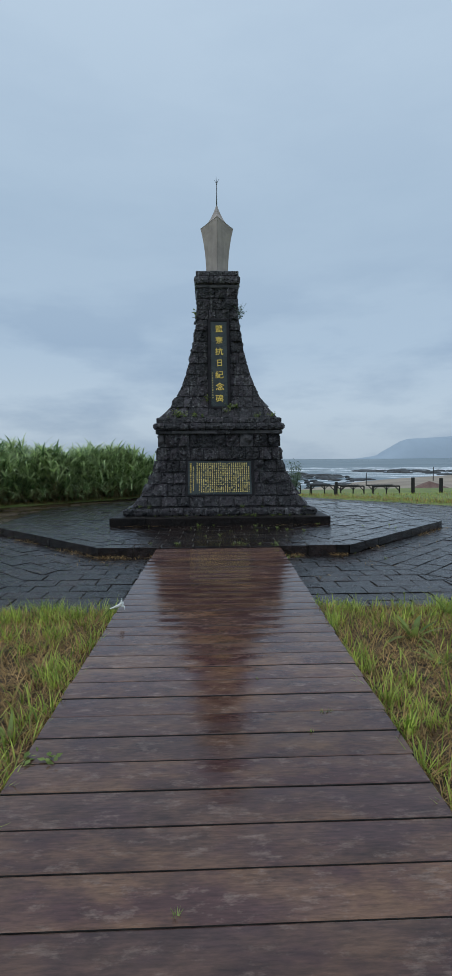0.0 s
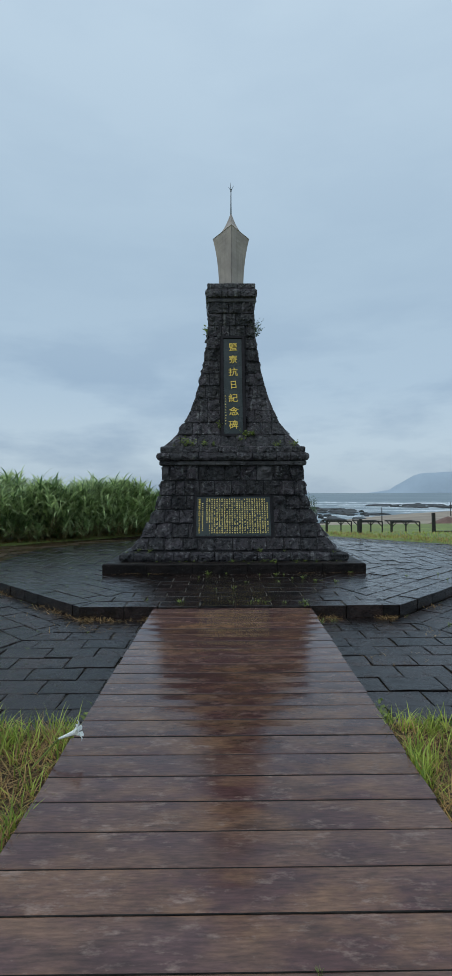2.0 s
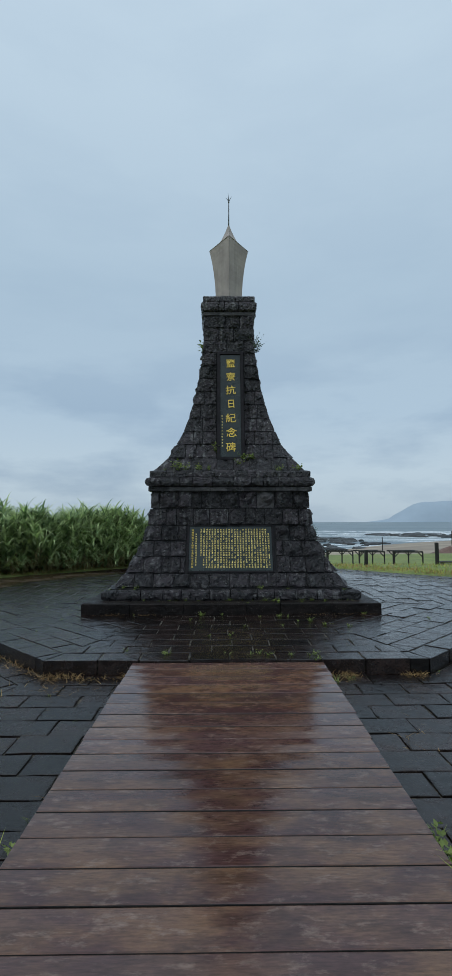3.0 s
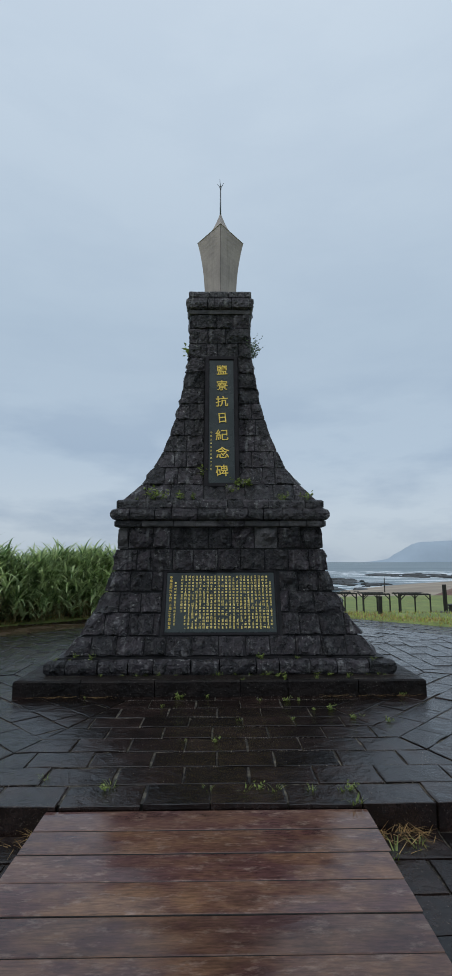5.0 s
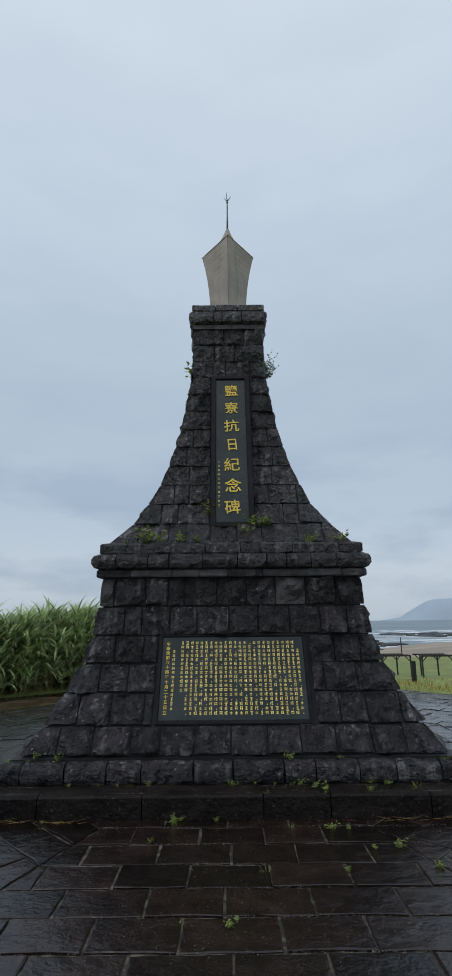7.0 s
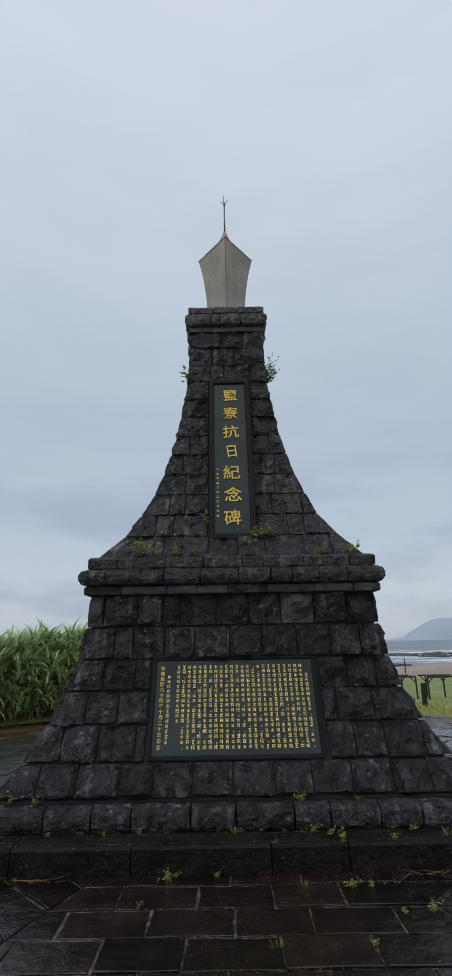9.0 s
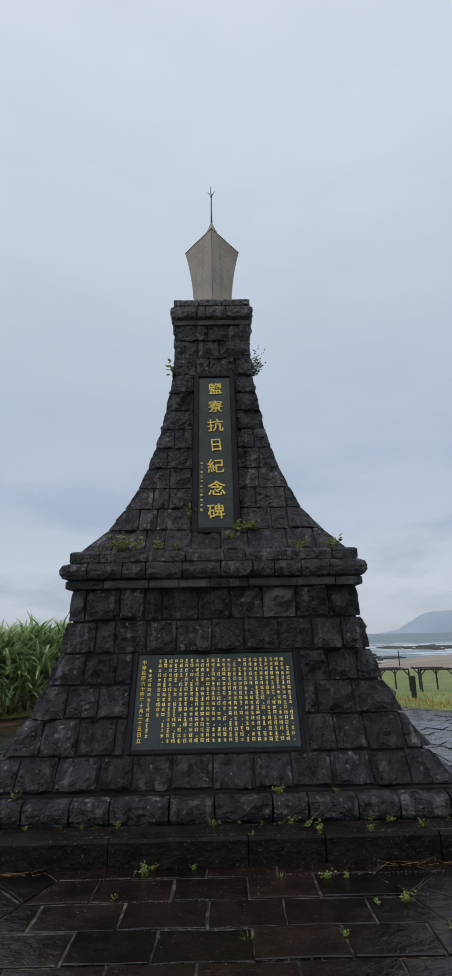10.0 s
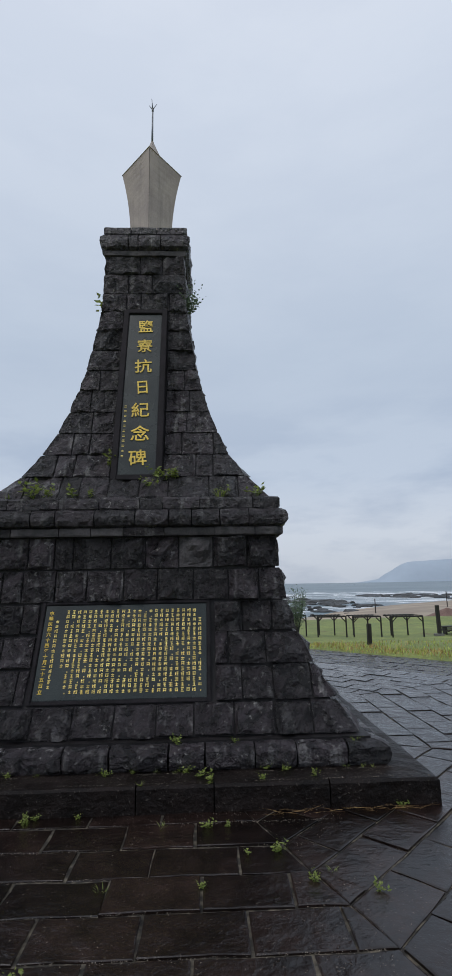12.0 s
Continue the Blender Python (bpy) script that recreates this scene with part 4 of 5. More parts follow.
def flower():
    """A fallen-over white trumpet flower on its stem."""
    root = thing("lily_flower", "white trumpet lily leaning over the plank edge", "flower")
    axis = Vector((0.93, 0.1, 0.33)).normalized()
    m = Matrix.Translation((-0.90, 4.27, 0.10)) @ axis.to_track_quat("Z", "Y").to_matrix().to_4x4() @ Matrix.Scale(0.8, 4)
    v, f = [], []
    sides = 12
    for j, (r, z) in enumerate(((0.007, 0.0), (0.010, 0.05), (0.016, 0.10), (0.026, 0.135))):
        for i in range(sides):
            a = i * 2 * math.pi / sides
            v.append(tuple(m @ Vector((math.cos(a) * r, math.sin(a) * r, z))))
    for j in range(3):
        for i in range(sides):
            a, b = j * sides + i, j * sides + (i + 1) % sides
            f.append((a, b, b + sides, a + sides))
    part("trumpet", data("trumpet", v, f, PETAL, True), root)
    for p in range(6):
        a = p * math.pi / 3
        v, f = [], []
        for r, z, w in ((0.022, 0.125, 0.012), (0.042, 0.155, 0.019), (0.056, 0.158, 0.014), (0.070, 0.150, 0.002)):
            for s in (-1, 0, 1):
                q = Matrix.Rotation(a, 4, "Z") @ Vector((r, s * w, z + (0.004 if s == 0 else 0)))
                v.append(tuple(m @ q))
        for j in range(3):
            for i in range(2):
                k = j * 3 + i
                f.append((k, k + 1, k + 4, k + 3))
        part("petal", data("petal", v, f, PETAL, True), root)
    bm = bmesh.new()
    rod(bm, (-1.06, 4.23, -0.07), (-0.897, 4.27, 0.102), 0.004, 0.006, 6)
    part("stem", from_bm("stem", bm, WEED), root, "green stem")


flower()

# ---- bollards, posts and timber frames on the meadow ----
def bollard(x, y, h, w, tilt, label, z=None, base=False):
    z = ground_z(x, y) - 0.02 if z is None else z
    root = thing("post", label, "post", (x, y, z), group="dark timber posts")
    bm = bmesh.new()
    box(bm, (w, w, h), pose(0, 0, h / 2, 0, tilt, 12), w * 0.08)
    part("shaft", from_bm("post", bm, TIMBER_DARK), root)
    if base:
        bm = bmesh.new()
        box(bm, (w * 2.6, w * 2.2, w * 0.8), pose(-0.05, 0, w * 0.3), 0.04)
        part("footing", from_bm("footing", bm, STONE_PALE), root, "pale concrete footing")


bollard(5.2, 20.2, 0.55, 0.10, 1.5, "short dark timber post at the paving edge")
bollard(22.7, 55.0, 2.8, 0.30, -1.0, "tall dark timber post on a concrete footing", base=True)
bollard(26.1, 55.5, 2.7, 0.32, 0.0, "tall dark timber post on the meadow")


def rack(x0, x1, y, depth, h):
    """A long open timber frame: four posts with knee braces, beams and top slats."""
    w = x1 - x0
    root = thing("timber_frame", "open weathered timber frame with braced posts on the meadow", "pergola", (x0, y, ground_z((x0 + x1) / 2, y)), "timber frames in a row")
    t = 0.12
    for px, py in ((0, 0), (w, 0), (0.22 * w, depth), (0.78 * w, depth)):
        bm = bmesh.new()
        box(bm, (t, t, h + 0.5), pose(px, py, (h - 0.5) / 2), 0.01)
        p = part("leg", from_bm("leg", bm, TIMBER_DARK), root)
        for s in ((1,) if px < 0.1 else (-1,) if px > 0.9 * w else (-1, 1)):
            bm = bmesh.new()
            rod(bm, (px, py, h - 0.5), (px + s * 0.45, py, h - 0.05), 0.05, 0.05, 6)
            part("brace", from_bm("brace", bm, TIMBER_DARK), p)
    for py in (0, depth):
        bm = bmesh.new()
        box(bm, (w + 0.1, t, 0.13), pose(w / 2, py, h + 0.02), 0.01)
        part("beam", from_bm("beam", bm, TIMBER_DARK), root)
    for i in range(8):
        bm = bmesh.new()
        box(bm, (0.05, depth + 0.1, 0.03), pose(w * (i + 0.3) / 7.6, depth / 2, h + 0.095), 0.004)
        part("slat", from_bm("slat", bm, TIMBER_DARK), root)


for x0, x1, y in ((7.6, 10.3, 56.0), (11.2, 13.9, 55.0), (14.6, 17.2, 55.0), (17.9, 20.8, 54.0)):
    rack(x0, x1, y, 2.2, 1.85)


def picnic_bench():
    z = ground_z(24.6, 55)
    root = thing("picnic_table", "low weathered timber picnic table on the meadow", "table", (24.6, 56, z))
    for size, at in (((2.6, 0.9, 0.12), (0, 0, 0.72)), ((2.4, 0.35, 0.1), (0, -0.85, 0.42)), ((2.4, 0.35, 0.1), (0, 0.85, 0.42))):
        bm = bmesh.new()
        box(bm, size, pose(*at), 0.02)
        part("board", from_bm("board", bm, TIMBER_DARK), root)
    for x in (-0.9, 0.9):
        bm = bmesh.new()
        box(bm, (0.14, 1.7, 0.12), pose(x, 0, 0.36), 0.01)
        box(bm, (0.16, 0.7, 0.7), pose(x, 0, 0.35), 0.01)
        part("leg", from_bm("leg", bm, TIMBER_DARK), root)


picnic_bench()


def mound():
    v, f = [], []
    n, rings = 20, 6
    for j in range(rings + 1):
        for i in range(n):
            a = i * 2 * math.pi / n
            r = (1 - j / rings)
            x, y = math.cos(a) * r * 5.2, math.sin(a) * r * 2.0
            v.append((x, y, 1.9 * (j / rings) ** 0.9 + 0.12 * noise.noise((x, y, j))))
    for j in range(rings):
        for i in range(n):
            a, b = j * n + i, j * n + (i + 1) % n
            f.append((a, b, b + n, a + n))
    ob = thing("covered_boat", "rust-brown tarpaulin-covered heap at the edge of the sand", "tarpaulin", (41, 92, ground_z(41, 92) - 0.1), me=data("covered_boat", v, f, TARP, True))
    return ob


mound()
for x, y, h in ((38.0, 120.0, 3.2), (58.0, 128.0, 3.6)):
    bm = bmesh.new()
    rod(bm, (0, 0, -0.3), (0, 0, h), 0.13, 0.10, 8)
    thing("beach_pole", "thin dark pole standing on the sand", "pole", (x, y, ground_z(x, y)), "poles on the beach", me=from_bm("beach_pole", bm, TIMBER_DARK))


# ---- rocks and surf ----
def flat_rock(seed):
    r = random.Random(seed)
    v, f = [], []
    n, rings = 18, 4
    for j in range(rings + 1):
        for i in range(n):
            a = i * 2 * math.pi / n
            k = (1.0, 0.92, 0.7, 0.4, 0.0)[j]
            w = 1 + 0.45 * noise.noise((math.cos(a) * 1.3, math.sin(a) * 1.3, seed)) + 0.2 * noise.noise((math.cos(a) * 4, math.sin(a) * 4, seed + 5.0))
            v.append((math.cos(a) * k * w, math.sin(a) * k * w, (-0.4, 0.5, 0.85, 0.95, 1.0)[j] + (0.35 * noise.noise((math.cos(a) * 3 * k, math.sin(a) * 3 * k, seed + 2.0)) if j else 0)))
    for j in range(rings):
        for i in range(n):
            a, b = j * n + i, j * n + (i + 1) % n
            f.append((a, b, b + n, a + n))
    return data("tidal_rock", v, f, ROCK)


ROCKS = [flat_rock(s) for s in range(6)]
rng = random.Random(21)
for i in range(420):
    y = rng.uniform(130, 320)
    x = y * rng.uniform(0.12, 0.62)
    band = noise.noise((x * 0.02, y * 0.012, 5.0))
    inland = x > shore_x(y) + 30
    if band < 0.0 or (inland and rng.random() > 0.15):
        continue
    s = (0.6 + 2.6 * rng.random() ** 2) * (y / 200)
    ob = thing("tidal_rock", "low dark rock ledge awash at the shoreline", "rock", group="rocks along the shore", me=rng.choice(ROCKS))
    ob.matrix_world = pose(x, y, -6.7 if not inland else max(-6.7, ground_z(x, y) - 0.2), 0, 0, rng.uniform(0, 360)) @ Matrix.Diagonal((s * 1.9, s, rng.uniform(0.35, 1.0), 1))
v, f = [], []
for i in range(190):
    y = rng.uniform(100, 330) if i > 30 else rng.uniform(320, 400)
    x = y * rng.uniform(0.1, 0.65)
    if x > shore_x(y) - 4:
        continue
    ln, wd = rng.uniform(10, 40) * min(1.0, y / 220), rng.uniform(0.6, 2.4)
    b = len(v)
    n = 14
    for j in range(n + 1):
        t = j / n
        k = math.sin(math.pi * t) ** 0.6
        yy = y + 3.0 * noise.noise((x * 0.1 + t * 3, y, 0))
        hgt = (0.6 if y > 300 else 0.16) * k * (0.6 + 0.6 * noise.noise((t * 6, y, x)))
        xx = x + ln * (t - 0.5)
        v += [(xx, yy - wd * k, -6.58), (xx, yy - wd * 0.2 * k, -6.56 + max(0.02, hgt)), (xx, yy + wd * k, -6.58)]
    for j in range(n):
        a = b + 3 * j
        f += [(a, a + 3, a + 4, a + 1), (a + 1, a + 4, a + 5, a + 2)]
thing("surf", "white breaking surf lines on the grey water", "waves", kind="stuff", me=data("surf", v, f, SURF, True))

# ---- reeds ----
def reed_clump(seed, tall):
    """A rounded clump of shoots, each ending in a fan of long leaves that arch out and over."""
    r = random.Random(seed)
    v, f = [], []
    for s in range(20):
        a0, d = s * 2.4 + r.uniform(-0.4, 0.4), 0.62 * math.sqrt((s + 0.5) / 20)
        top = tall * (0.80 - 0.62 * (d / 0.62) ** 2.2 * r.uniform(0.6, 1.15)) * r.uniform(0.85, 1.0)
        sx, sy = math.cos(a0) * d, math.sin(a0) * d
        for i in range(13):
            a = i * 2.4 + r.uniform(-0.5, 0.5)
            h = top - r.random() ** 2 * 0.30
            inner = r.random() < 0.10
            blade(v, f, (sx, sy, h), a, tall * r.uniform(0.22, 0.38), r.uniform(0.045, 0.08), r.uniform(0.1, 0.5) if inner else r.uniform(0.35, 1.25),
                  r.uniform(0.9, 1.7) if inner else r.uniform(0.8, 1.6), 6)
    root = data("foliage", v, f, REED, True)
    v, f = [], []
    for i in range(20):
        a, d = r.uniform(0, 6.283), 0.45 * math.sqrt(r.random())
        blade(v, f, (math.cos(a) * d, math.sin(a) * d, r.uniform(0, 0.5)), a, tall * r.uniform(0.3, 0.5), 0.022, r.uniform(0.3, 1.0), r.uniform(1.2, 2.4), 5)
    return root, data("withered_foliage", v, f, REED_DEAD, True)


CLUMPS = [reed_clump(s, 2.15) for s in range(7)]
rng = random.Random(8)


def reed(x, y, s, rz, k):
    ob = thing("silvergrass", "tall arching green silvergrass clump behind the paving", "reed", (0, 0, 0), "silvergrass thicket")
    part("foliage", CLUMPS[k][0], ob)
    part("withered_foliage", CLUMPS[k][1], ob, "withered straw-coloured blades")
    ob.matrix_world = pose(x, y, ground_z(x, y) - 0.03, 0, 0, rz) @ Matrix.Scale(s, 4)


for i in range(300):
    t = rng.random()
    # a front line running from behind the monument outwards, several rows deep
    fx, fy = -2.1 - 9.0 * t, 21.4 - 8.2 * t
    back = 3.4 * rng.random() ** 1.4
    x, y = fx - back * 0.55, fy + back * 0.8 + rng.uniform(-0.1, 0.25)
    if x > -2.1 + 0.1 * rng.random():
        continue
    reed(x, y, (1.0 + 0.4 * noise.noise((x * 0.7, y * 0.7, 0)) + rng.uniform(-0.08, 0.1)) * (0.86 if x > -2.7 else 1.0), rng.uniform(0, 360), i % 7)


def near_rim(x, y):
    r = octagon(x, y)
    return 0.0 if r < R_OUT + 0.02 else 1.0 if r < R_OUT + 1.0 else 0.35 if r < R_OUT + 6 else 0.12


lawn("meadow_grass", 1.0, 12.0, 15.0, 30.0, 30000, 12, GRASS, 0.12, 0.012, 0.5, "tall meadow grass at the paving edge", keep=near_rim)
lawn("meadow_straw", 1.0, 12.0, 15.0, 24.0, 24000, 13, STRAW, 0.13, 0.012, 0.5, "dry yellow grass at the paving edge", keep=lambda x, y: near_rim(x, y) ** 2)
lawn("verge_grass", -11.0, 0.0, 13.0, 22.5, 24000, 14, STRAW, 0.10, 0.010, 0.6, "mown yellowing verge grass below the reeds", keep=lambda x, y: 1.0 if R_OUT + 0.02 < octagon(x, y) < R_OUT + 1.3 else 0.0)
lawn("verge_green", -11.0, 0.0, 13.0, 22.5, 4000, 15, GRASS, 0.09, 0.010, 0.6, "short green verge grass below the reeds", keep=lambda x, y: 1.0 if R_OUT + 0.02 < octagon(x, y) < R_OUT + 1.3 else 0.0)


def bush(x, y, h, w):
    z = ground_z(x, y)
    root = thing("shrub", "sparse grey-green windblown shrub on the slope", "shrub", (x, y, z))
    r = random.Random(4)
    bm = bmesh.new()
    tips = []
    for i in range(9):
        a, s = i * 2.4, r.uniform(0.3, 1.0)
        tip = Vector((math.cos(a) * w * 0.5 * s, math.sin(a) * w * 0.5 * s, h * r.uniform(0.6, 1.0)))
        rod(bm, (0.05 * math.cos(a), 0.05 * math.sin(a), -0.1), tip, 0.05, 0.012, 6)
        tips.append(tip)
    part("trunk", from_bm("trunk", bm, TIMBER_DARK), root)
    v, f = [], []
    for i in range(2200):
        p = tips[i % 9] * r.uniform(0.35, 1.05) + Vector((r.gauss(0, 1), r.gauss(0, 1), r.gauss(0, 1))) * w * 0.10
        d = Vector((r.uniform(-1, 1), r.uniform(-1, 1), r.uniform(-0.2, 1))).normalized()
        q = d.cross(Vector((r.uniform(-1, 1), r.uniform(-1, 1), 0.3))).normalized() * 0.03
        b = len(v)
        v += [tuple(p), tuple(p + d * 0.07 + q), tuple(p + d * 0.17), tuple(p + d * 0.07 - q)]
        f.append((b, b + 1, b + 2, b + 3))
    part("crown", data("crown", v, f, SHRUB), root)


bush(9.25, 55.0, 4.4, 2.0)

# ---- paving ----
T8 = math.tan(math.pi / 8)
paving_lower = tagged(new("pavement", data("pavement", [], [], JOINT)), "lower octagonal paving of wet dark slate slabs", "paving", kind="structure")
terrace = tagged(new("terrace", data("terrace", [], [], JOINT)), "raised octagonal terrace of wet dark slate slabs", "terrace", kind="structure")


def bed(name, r, z, drop, mat, parent, kind=""):
    c = [(CX + r / math.cos(math.pi / 8) * math.cos(a), CY + r / math.cos(math.pi / 8) * math.sin(a)) for a in [math.pi / 8 + i * math.pi / 4 for i in range(8)]]
    v = [(x, y, z - drop) for x, y in c] + [(x, y, z) for x, y in c]
    f = [tuple(range(8, 16))] + [(i, (i + 1) % 8, (i + 1) % 8 + 8, i + 8) for i in range(8)]
    return part(name, data(name, v, f, mat), parent)


bed("joint_bed", R_OUT - 0.01, LOWER - 0.017, 0.1, JOINT, paving_lower)
bed("joint_bed", R_IN - 0.05, TERRACE - 0.011, 0.2, JOINT, terrace)


def slab(corners, z, thick, r, lift=0.006, worn=0.008):
    """One slab: an uneven four-sided stone with ragged, worn edges."""
    c = [Vector((x + r.uniform(-0.004, 0.004), y + r.uniform(-0.004, 0.004))) for x, y in corners]
    mid = sum(c, Vector((0, 0))) / 4
    ring = []
    for i in range(4):
        p, q = c[i], c[(i + 1) % 4]
        n = 3 if (q - p).length > 0.3 else 2
        side = Vector((-(q - p).y, (q - p).x)).normalized()
        for j in range(n):
            w = p + (q - p) * (j / n)
            ring.append(w + side * r.uniform(-0.008, 0.004) if j else w + Vector((r.uniform(-0.005, 0.005), r.uniform(-0.005, 0.005))))
    dz = r.uniform(-lift, lift)
    tx, ty = r.uniform(-1.6, 1.6) * lift, r.uniform(-1.6, 1.6) * lift
    m = len(ring)

    def top(p, down):
        return (p.x, p.y, z + dz - down + tx * (p.x - mid.x) + ty * (p.y - mid.y))
    v = [(p.x, p.y, z - thick) for p in ring] + [top(p, worn * r.uniform(0.5, 1.2)) for p in ring]
    for p in ring:
        d = mid - p
        v.append(top(p + d.normalized() * worn * r.uniform(1.2, 3.0), r.uniform(0, 0.002)))
    v.append(top(mid + Vector((r.uniform(-0.05, 0.05), r.uniform(-0.03, 0.03))), r.uniform(-0.003, 0.004)))
    f = []
    for i in range(m):
        j = (i + 1) % m
        f += [(i, j, j + m, i + m), (i + m, j + m, j + 2 * m, i + 2 * m), (i + 2 * m, j + 2 * m, 3 * m)]
    return v, f


def sector_rows(parent, r0, r1, depth, size, z, thick, single, seed, edge=None, lift=0.006, worn=0.008, g=0.009, mats=(PAVING, PAVING_REST)):
    """Courses of slabs parallel to each of the octagon's eight sides, mitred along its diagonals."""
    r = random.Random(seed)
    rest_v, rest_f = [], []
    n = round((r1 - r0) / depth)
    for s in range(8):
        a = s * math.pi / 4
        ca, sa = math.cos(a), math.sin(a)

        def at(u, w):
            return (CX + ca * u + sa * w, CY + sa * u - ca * w)
        for i in range(n):
            b, t = r0 + (r1 - r0) * i / n, r0 + (r1 - r0) * (i + 1) / n
            lo, hi = -t * T8, t * T8
            # half-bond: every other course is shifted by half a slab
            phase = -0.06 + (size * 0.52 if (n - 1 - i) % 2 else 0.0)
            inner = [phase + size * q + r.uniform(-0.025, 0.025) for q in range(-12, 13)]
            cuts = [lo] + [q for q in inner if lo + 0.1 < q < hi - 0.1] + [hi]
            for j in range(len(cuts) - 1):
                ub0, ub1, ut0, ut1 = cuts[j] + g, cuts[j + 1] - g, cuts[j] + g, cuts[j + 1] - g
                if j == 0:
                    ub0 = max(ub0, -b * T8 + g)
                    ub1 = max(ub1, ub0 + 0.02)
                if j == len(cuts) - 2:
                    ub1 = min(ub1, b * T8 - g)
                    ub0 = min(ub0, ub1 - 0.02)
                v, f = slab([at(ub0, b + g), at(ut0, t - g), at(ut1, t - g), at(ub1, b + g)][::-1], z, edge if edge and i == n - 1 else thick, r, lift, worn)
                if s in single and (i >= n - 9):
                    part("slab", data("slab", v, f, mats[0]), parent)
                else:
                    k = len(rest_v)
                    rest_v += v
                    rest_f += [tuple(q + k for q in p) for p in f]
    part("far_slabs", data("far_slabs", rest_v, rest_f, mats[1]), parent, "wet slate slabs", "stuff")


sector_rows(terrace, 2.19, R_IN, 0.302, 0.475, TERRACE, 0.05, (0, 1, 7), 2, edge=0.22, lift=0.005, worn=0.0045, g=0.0065)
sector_rows(paving_lower, R_IN + 0.01, R_OUT, 0.29, 0.47, LOWER, 0.05, (0, 1), 3, lift=0.005, worn=0.0045, g=0.007, mats=(PAVING_LOW, PAVING_LOW_REST))


def apron():
    """The straight courses that carry the lower paving on to the lawn, either side of the boardwalk."""
    y0, y1 = CY - R_FRONT, CY - R_OUT + 0.012
    v = [(CX + sx * APRON, y, z) for z in (LOWER - 0.1, LOWER - 0.0165) for sx, y in ((-1, y0), (1, y0), (1, y1), (-1, y1))]
    part("joint_bed", data("joint_bed", v, [(4, 5, 6, 7), (0, 1, 5, 4), (1, 2, 6, 5), (3, 0, 4, 7)], JOINT), paving_lower)
    r = random.Random(9)
    for i in range(2):
        b, t = CY - R_OUT - 0.22 * i, CY - R_OUT - 0.22 * (i + 1)
        at = [-APRON + 0.47 * q + (0.24 if i else 0.0) + r.uniform(-0.03, 0.03) for q in range(16)]
        for a, c in zip(at, at[1:]):
            v, f = slab([(CX + a + 0.007, t + 0.007), (CX + c - 0.007, t + 0.007), (CX + c - 0.007, b - 0.007), (CX + a + 0.007, b - 0.007)], LOWER, 0.05, r, 0.0045, 0.004)
            part("slab", data("slab", v, f, PAVING_LOW), paving_lower)


apron()

# mud washed over the lower paving on the reed side
v, f = [], []
n = 40
for j in range(n + 1):
    for i in range(n + 1):
        x, y = -8.2 + 5.2 * i / n, 8.8 + 9.6 * j / n
        v.append((x, y, LOWER + 0.004 + 0.012 * noise.noise((x * 1.2, y * 1.2, 6.0))))
for j in range(n):
    for i in range(n):
        x, y = -8.2 + 5.2 * (i + 0.5) / n, 8.8 + 9.6 * (j + 0.5) / n
        o = octagon(x, y)
        if R_IN + 0.02 < o < R_OUT + 0.15 and y > 11.2 + 1.2 * noise.noise((x, y, 1.0)):
            a = j * (n + 1) + i
            f.append((a, a + 1, a + n + 2, a + n + 1))
thing("mud", "brown wet mud and puddles over the lower paving", "mud", kind="stuff", me=data("mud", v, f, MUD, True))

# weeds in the paving joints
rng = random.Random(31)
for i in range(46):
    s = rng.choice((0, 1, 1, 7, 7))
    a = s * math.pi / 4
    w = rng.choice([2.37] * 3 + [2.14 + 0.31 * q for q in range(1, 9)] + [R_IN + 0.03] * 3 + [R_IN + 0.3 * q for q in range(1, 9)])
    u = rng.uniform(-1, 1) * w * T8
    x, y = CX + math.cos(a) * u + math.sin(a) * w, CY + math.sin(a) * u - math.cos(a) * w
    if w > R_IN and edge_l(y) - 0.05 < x < edge_r(y) + 0.05:
        continue
    weed(x, y, (TERRACE if w < R_IN else LOWER) - 0.006, rng.choice(GREENS), rng.uniform(0.22, 0.62))
for u, n, s in ((0.25, 2.30, 0.6), (-0.02, 2.14, 0.7), (0.66, 2.20, 0.8), (0.74, 2.30, 0.9), (1.11, 2.27, 0.6), (1.48, 2.25, 0.7)):
    weed(CX + u, CY - n, 0.196, rng.choice(GREENS), s, label="small green weed rooted on the stone step")
for u, n, s in ((-0.15, 2.36, 0.5), (-0.48, 2.45, 0.6), (2.06, 2.36, 0.7), (1.12, 2.88, 0.8), (0.95, 2.89, 0.5), (1.28, 3.19, 0.6), (1.58, 3.30, 0.7), (0.17, 3.19, 0.8), (0.69, 3.20, 0.5), (1.39, 3.10, 0.6), (0.42, 2.53, 0.7), (0.71, 2.57, 0.8), (0.85, 2.56, 0.5), (-0.32, 3.77, 0.6), (-0.05, 3.78, 0.7), (-0.48, 2.42, 0.8), (1.15, 2.85, 0.5), (1.27, 3.19, 0.6)):
    weed(CX + u, CY - n, TERRACE - 0.006, rng.choice(GREENS), s)
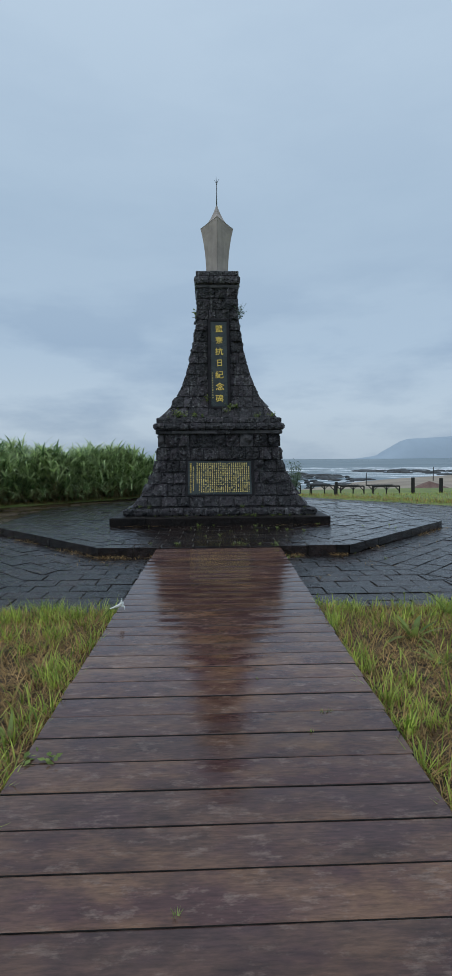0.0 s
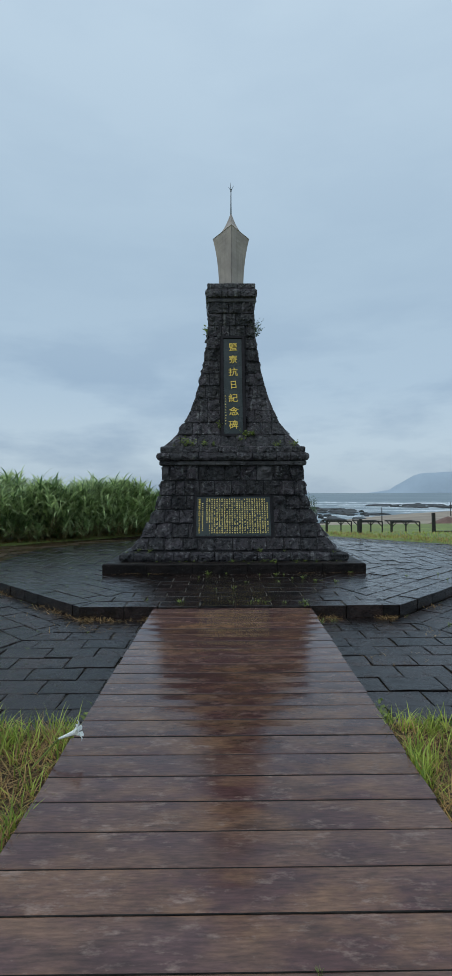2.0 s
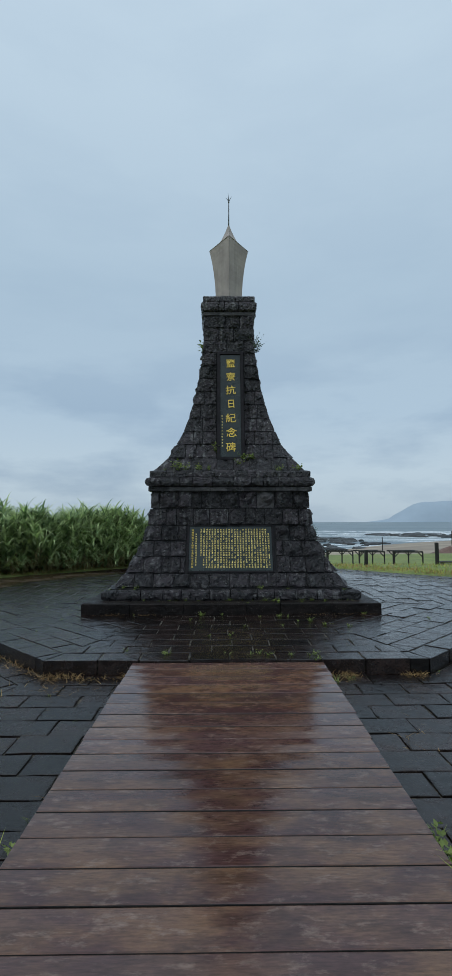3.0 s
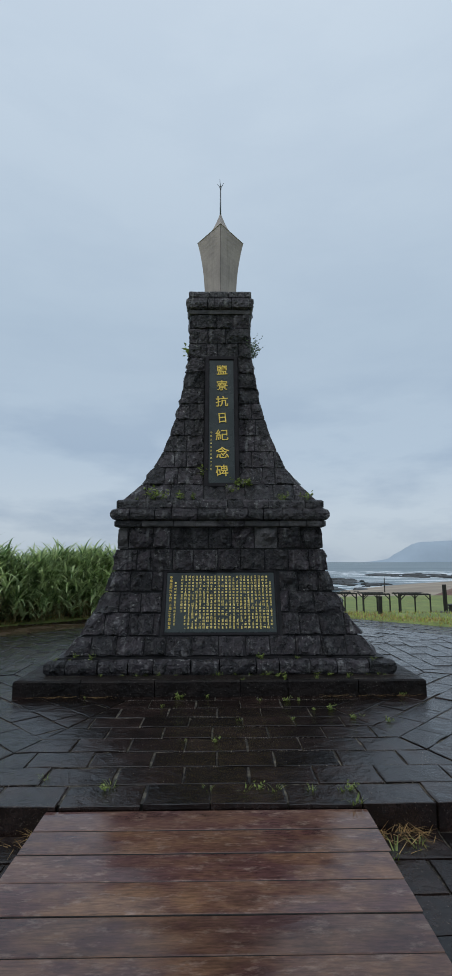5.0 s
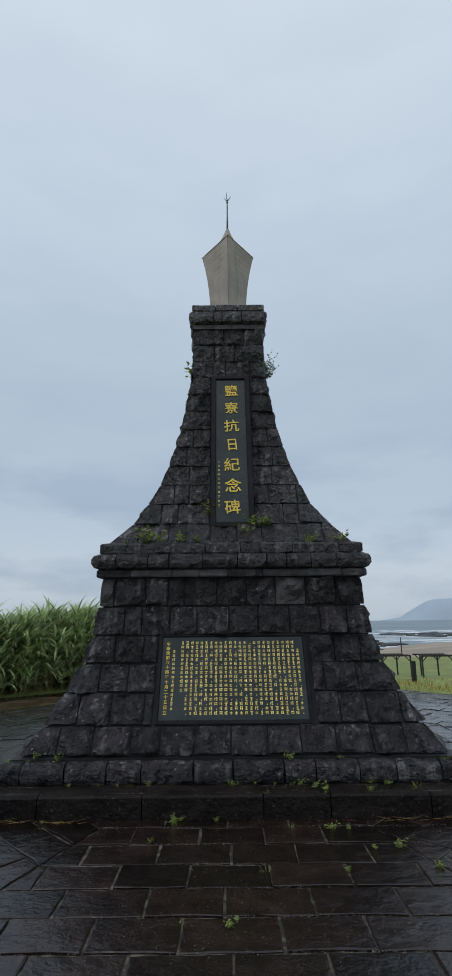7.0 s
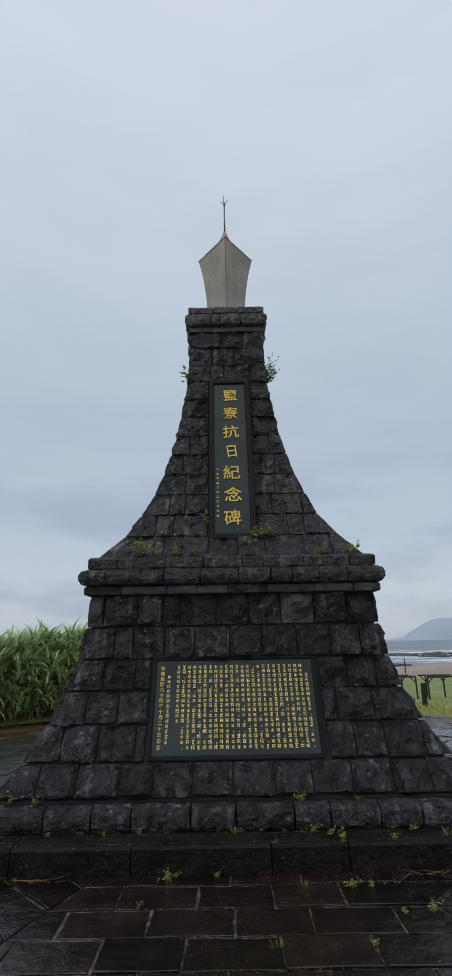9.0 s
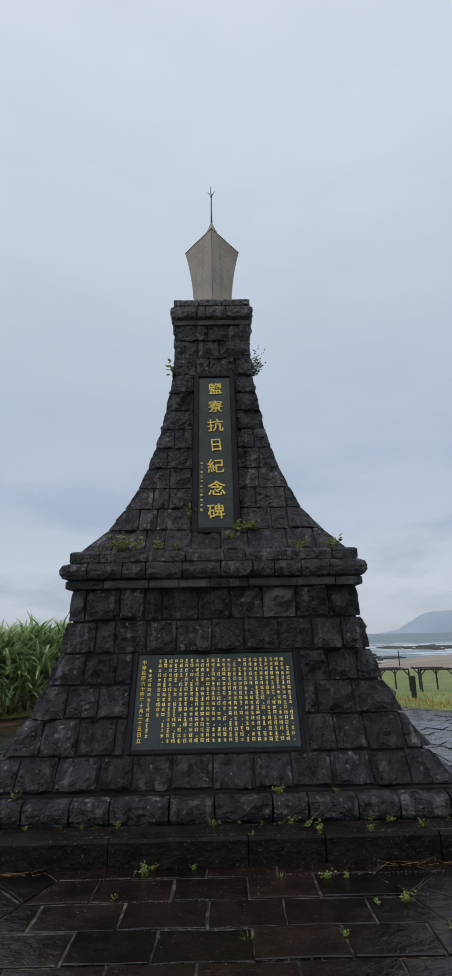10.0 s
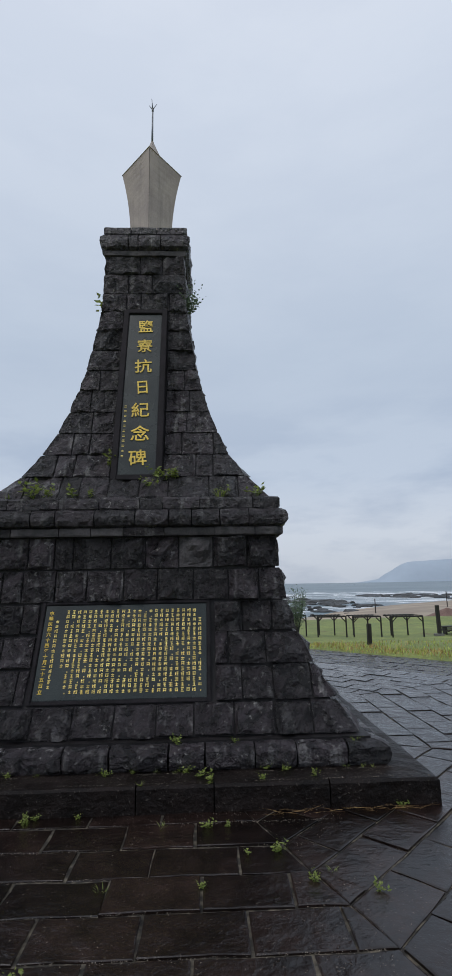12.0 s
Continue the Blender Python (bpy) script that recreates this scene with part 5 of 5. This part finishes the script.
for u, n, s in ((-1.25, 4.49, 0.9), (-0.79, 4.68, 0.7), (-0.76, 4.62, 1.1), (-0.10, 4.69, 0.8), (0.15, 4.70, 0.9), (0.24, 4.70, 0.7), (0.34, 4.70, 1.1), (0.59, 4.71, 0.8), (0.80, 4.70, 0.9), (0.85, 4.71, 0.7), (0.84, 4.88, 1.1)):
    weed(CX + u, CY - n, TERRACE - 0.006, rng.choice(TUFTS if s > 0.75 else SPRIGS), s)


# dry grass lying along the foot of the terrace and in the lower joints
rng = random.Random(14)
v, f = [], []
for i in range(3600):
    s = rng.choice((0, 0, 0, 1, 7))
    a, w = s * math.pi / 4, R_IN + 0.015 + (0.16 if rng.random() < 0.45 else 2.6) * rng.random() ** 2
    u = rng.uniform(-1, 1) * w * T8
    if noise.noise((u * 2.2, s * 3.0 + w * 1.7, 0.5)) < (0.0 if w < R_IN + 0.18 else 0.22):
        continue
    x, y = CX + math.cos(a) * u + math.sin(a) * w, CY + math.sin(a) * u - math.cos(a) * w
    if edge_l(y) - 0.02 < x < edge_r(y) + 0.02:
        continue
    blade(v, f, (x, y, LOWER + 0.004), rng.uniform(0, 6.283), rng.uniform(0.04, 0.14), 0.005, rng.uniform(0.9, 1.5), rng.uniform(0.0, 0.5), 3)
for i in range(70):
    # a few dry stalks washed against the step
    u = rng.choice((rng.uniform(1.2, 2.2), rng.uniform(-2.1, -1.2)))
    blade(v, f, (CX + u, CY - 2.36 - 0.07 * rng.random(), TERRACE + 0.006), rng.choice((0.0, math.pi)) + rng.uniform(-0.5, 0.5), rng.uniform(0.06, 0.22), 0.004, rng.uniform(1.35, 1.55), 0.05, 3)
thing("grass_litter", "dry grass litter along the terrace foot", "grass", kind="stuff", me=data("grass_litter", v, f, STRAW, True))


def grit():
    """Pale gravel crumbs lying on the step, along its foot and in the joints of the terrace."""
    r = random.Random(6)
    v, f = [], []

    def crumb(x, y, z, d):
        b = len(v)
        for dx, dy, dz in ((1, 0, 0), (-0.5, 0.85, 0), (-0.6, -0.8, 0), (0.1, 0.1, 0.9)):
            v.append((x + d * dx * r.uniform(0.6, 1.3), y + d * dy * r.uniform(0.6, 1.3), z + d * dz * r.uniform(0.6, 1.1)))
        f.extend([(b, b + 1, b + 3), (b + 1, b + 2, b + 3), (b + 2, b, b + 3)])

    while len(f) < 2400:
        u = r.uniform(-2.3, 2.3)
        if noise.noise((u * 1.9, 3.0, 0.0)) > r.uniform(-0.35, 0.45):
            crumb(CX + u, CY - r.choice((r.uniform(2.11, 2.32), 2.12, 2.30)), 0.2005, r.uniform(0.002, 0.0055))
    while len(f) < 9500:
        i, u = r.randrange(0, 9), r.uniform(-1.6, 1.6)
        w = 2.19 + 0.3017 * i
        loose = abs(r.gauss(0, 0.012)) if r.random() < 0.7 else r.uniform(0, 0.28)
        if w + loose > 2.36 and noise.noise((u * 1.3, w * 1.1, 7.0)) > r.uniform(-0.2, 0.5):
            crumb(CX + u, CY - w - loose, TERRACE + 0.001, r.uniform(0.0016, 0.0042))
    thing("grit", "pale gravel crumbs washed over step and terrace joints", "gravel", kind="stuff", me=data("grit", v, f, GRIT))


grit()
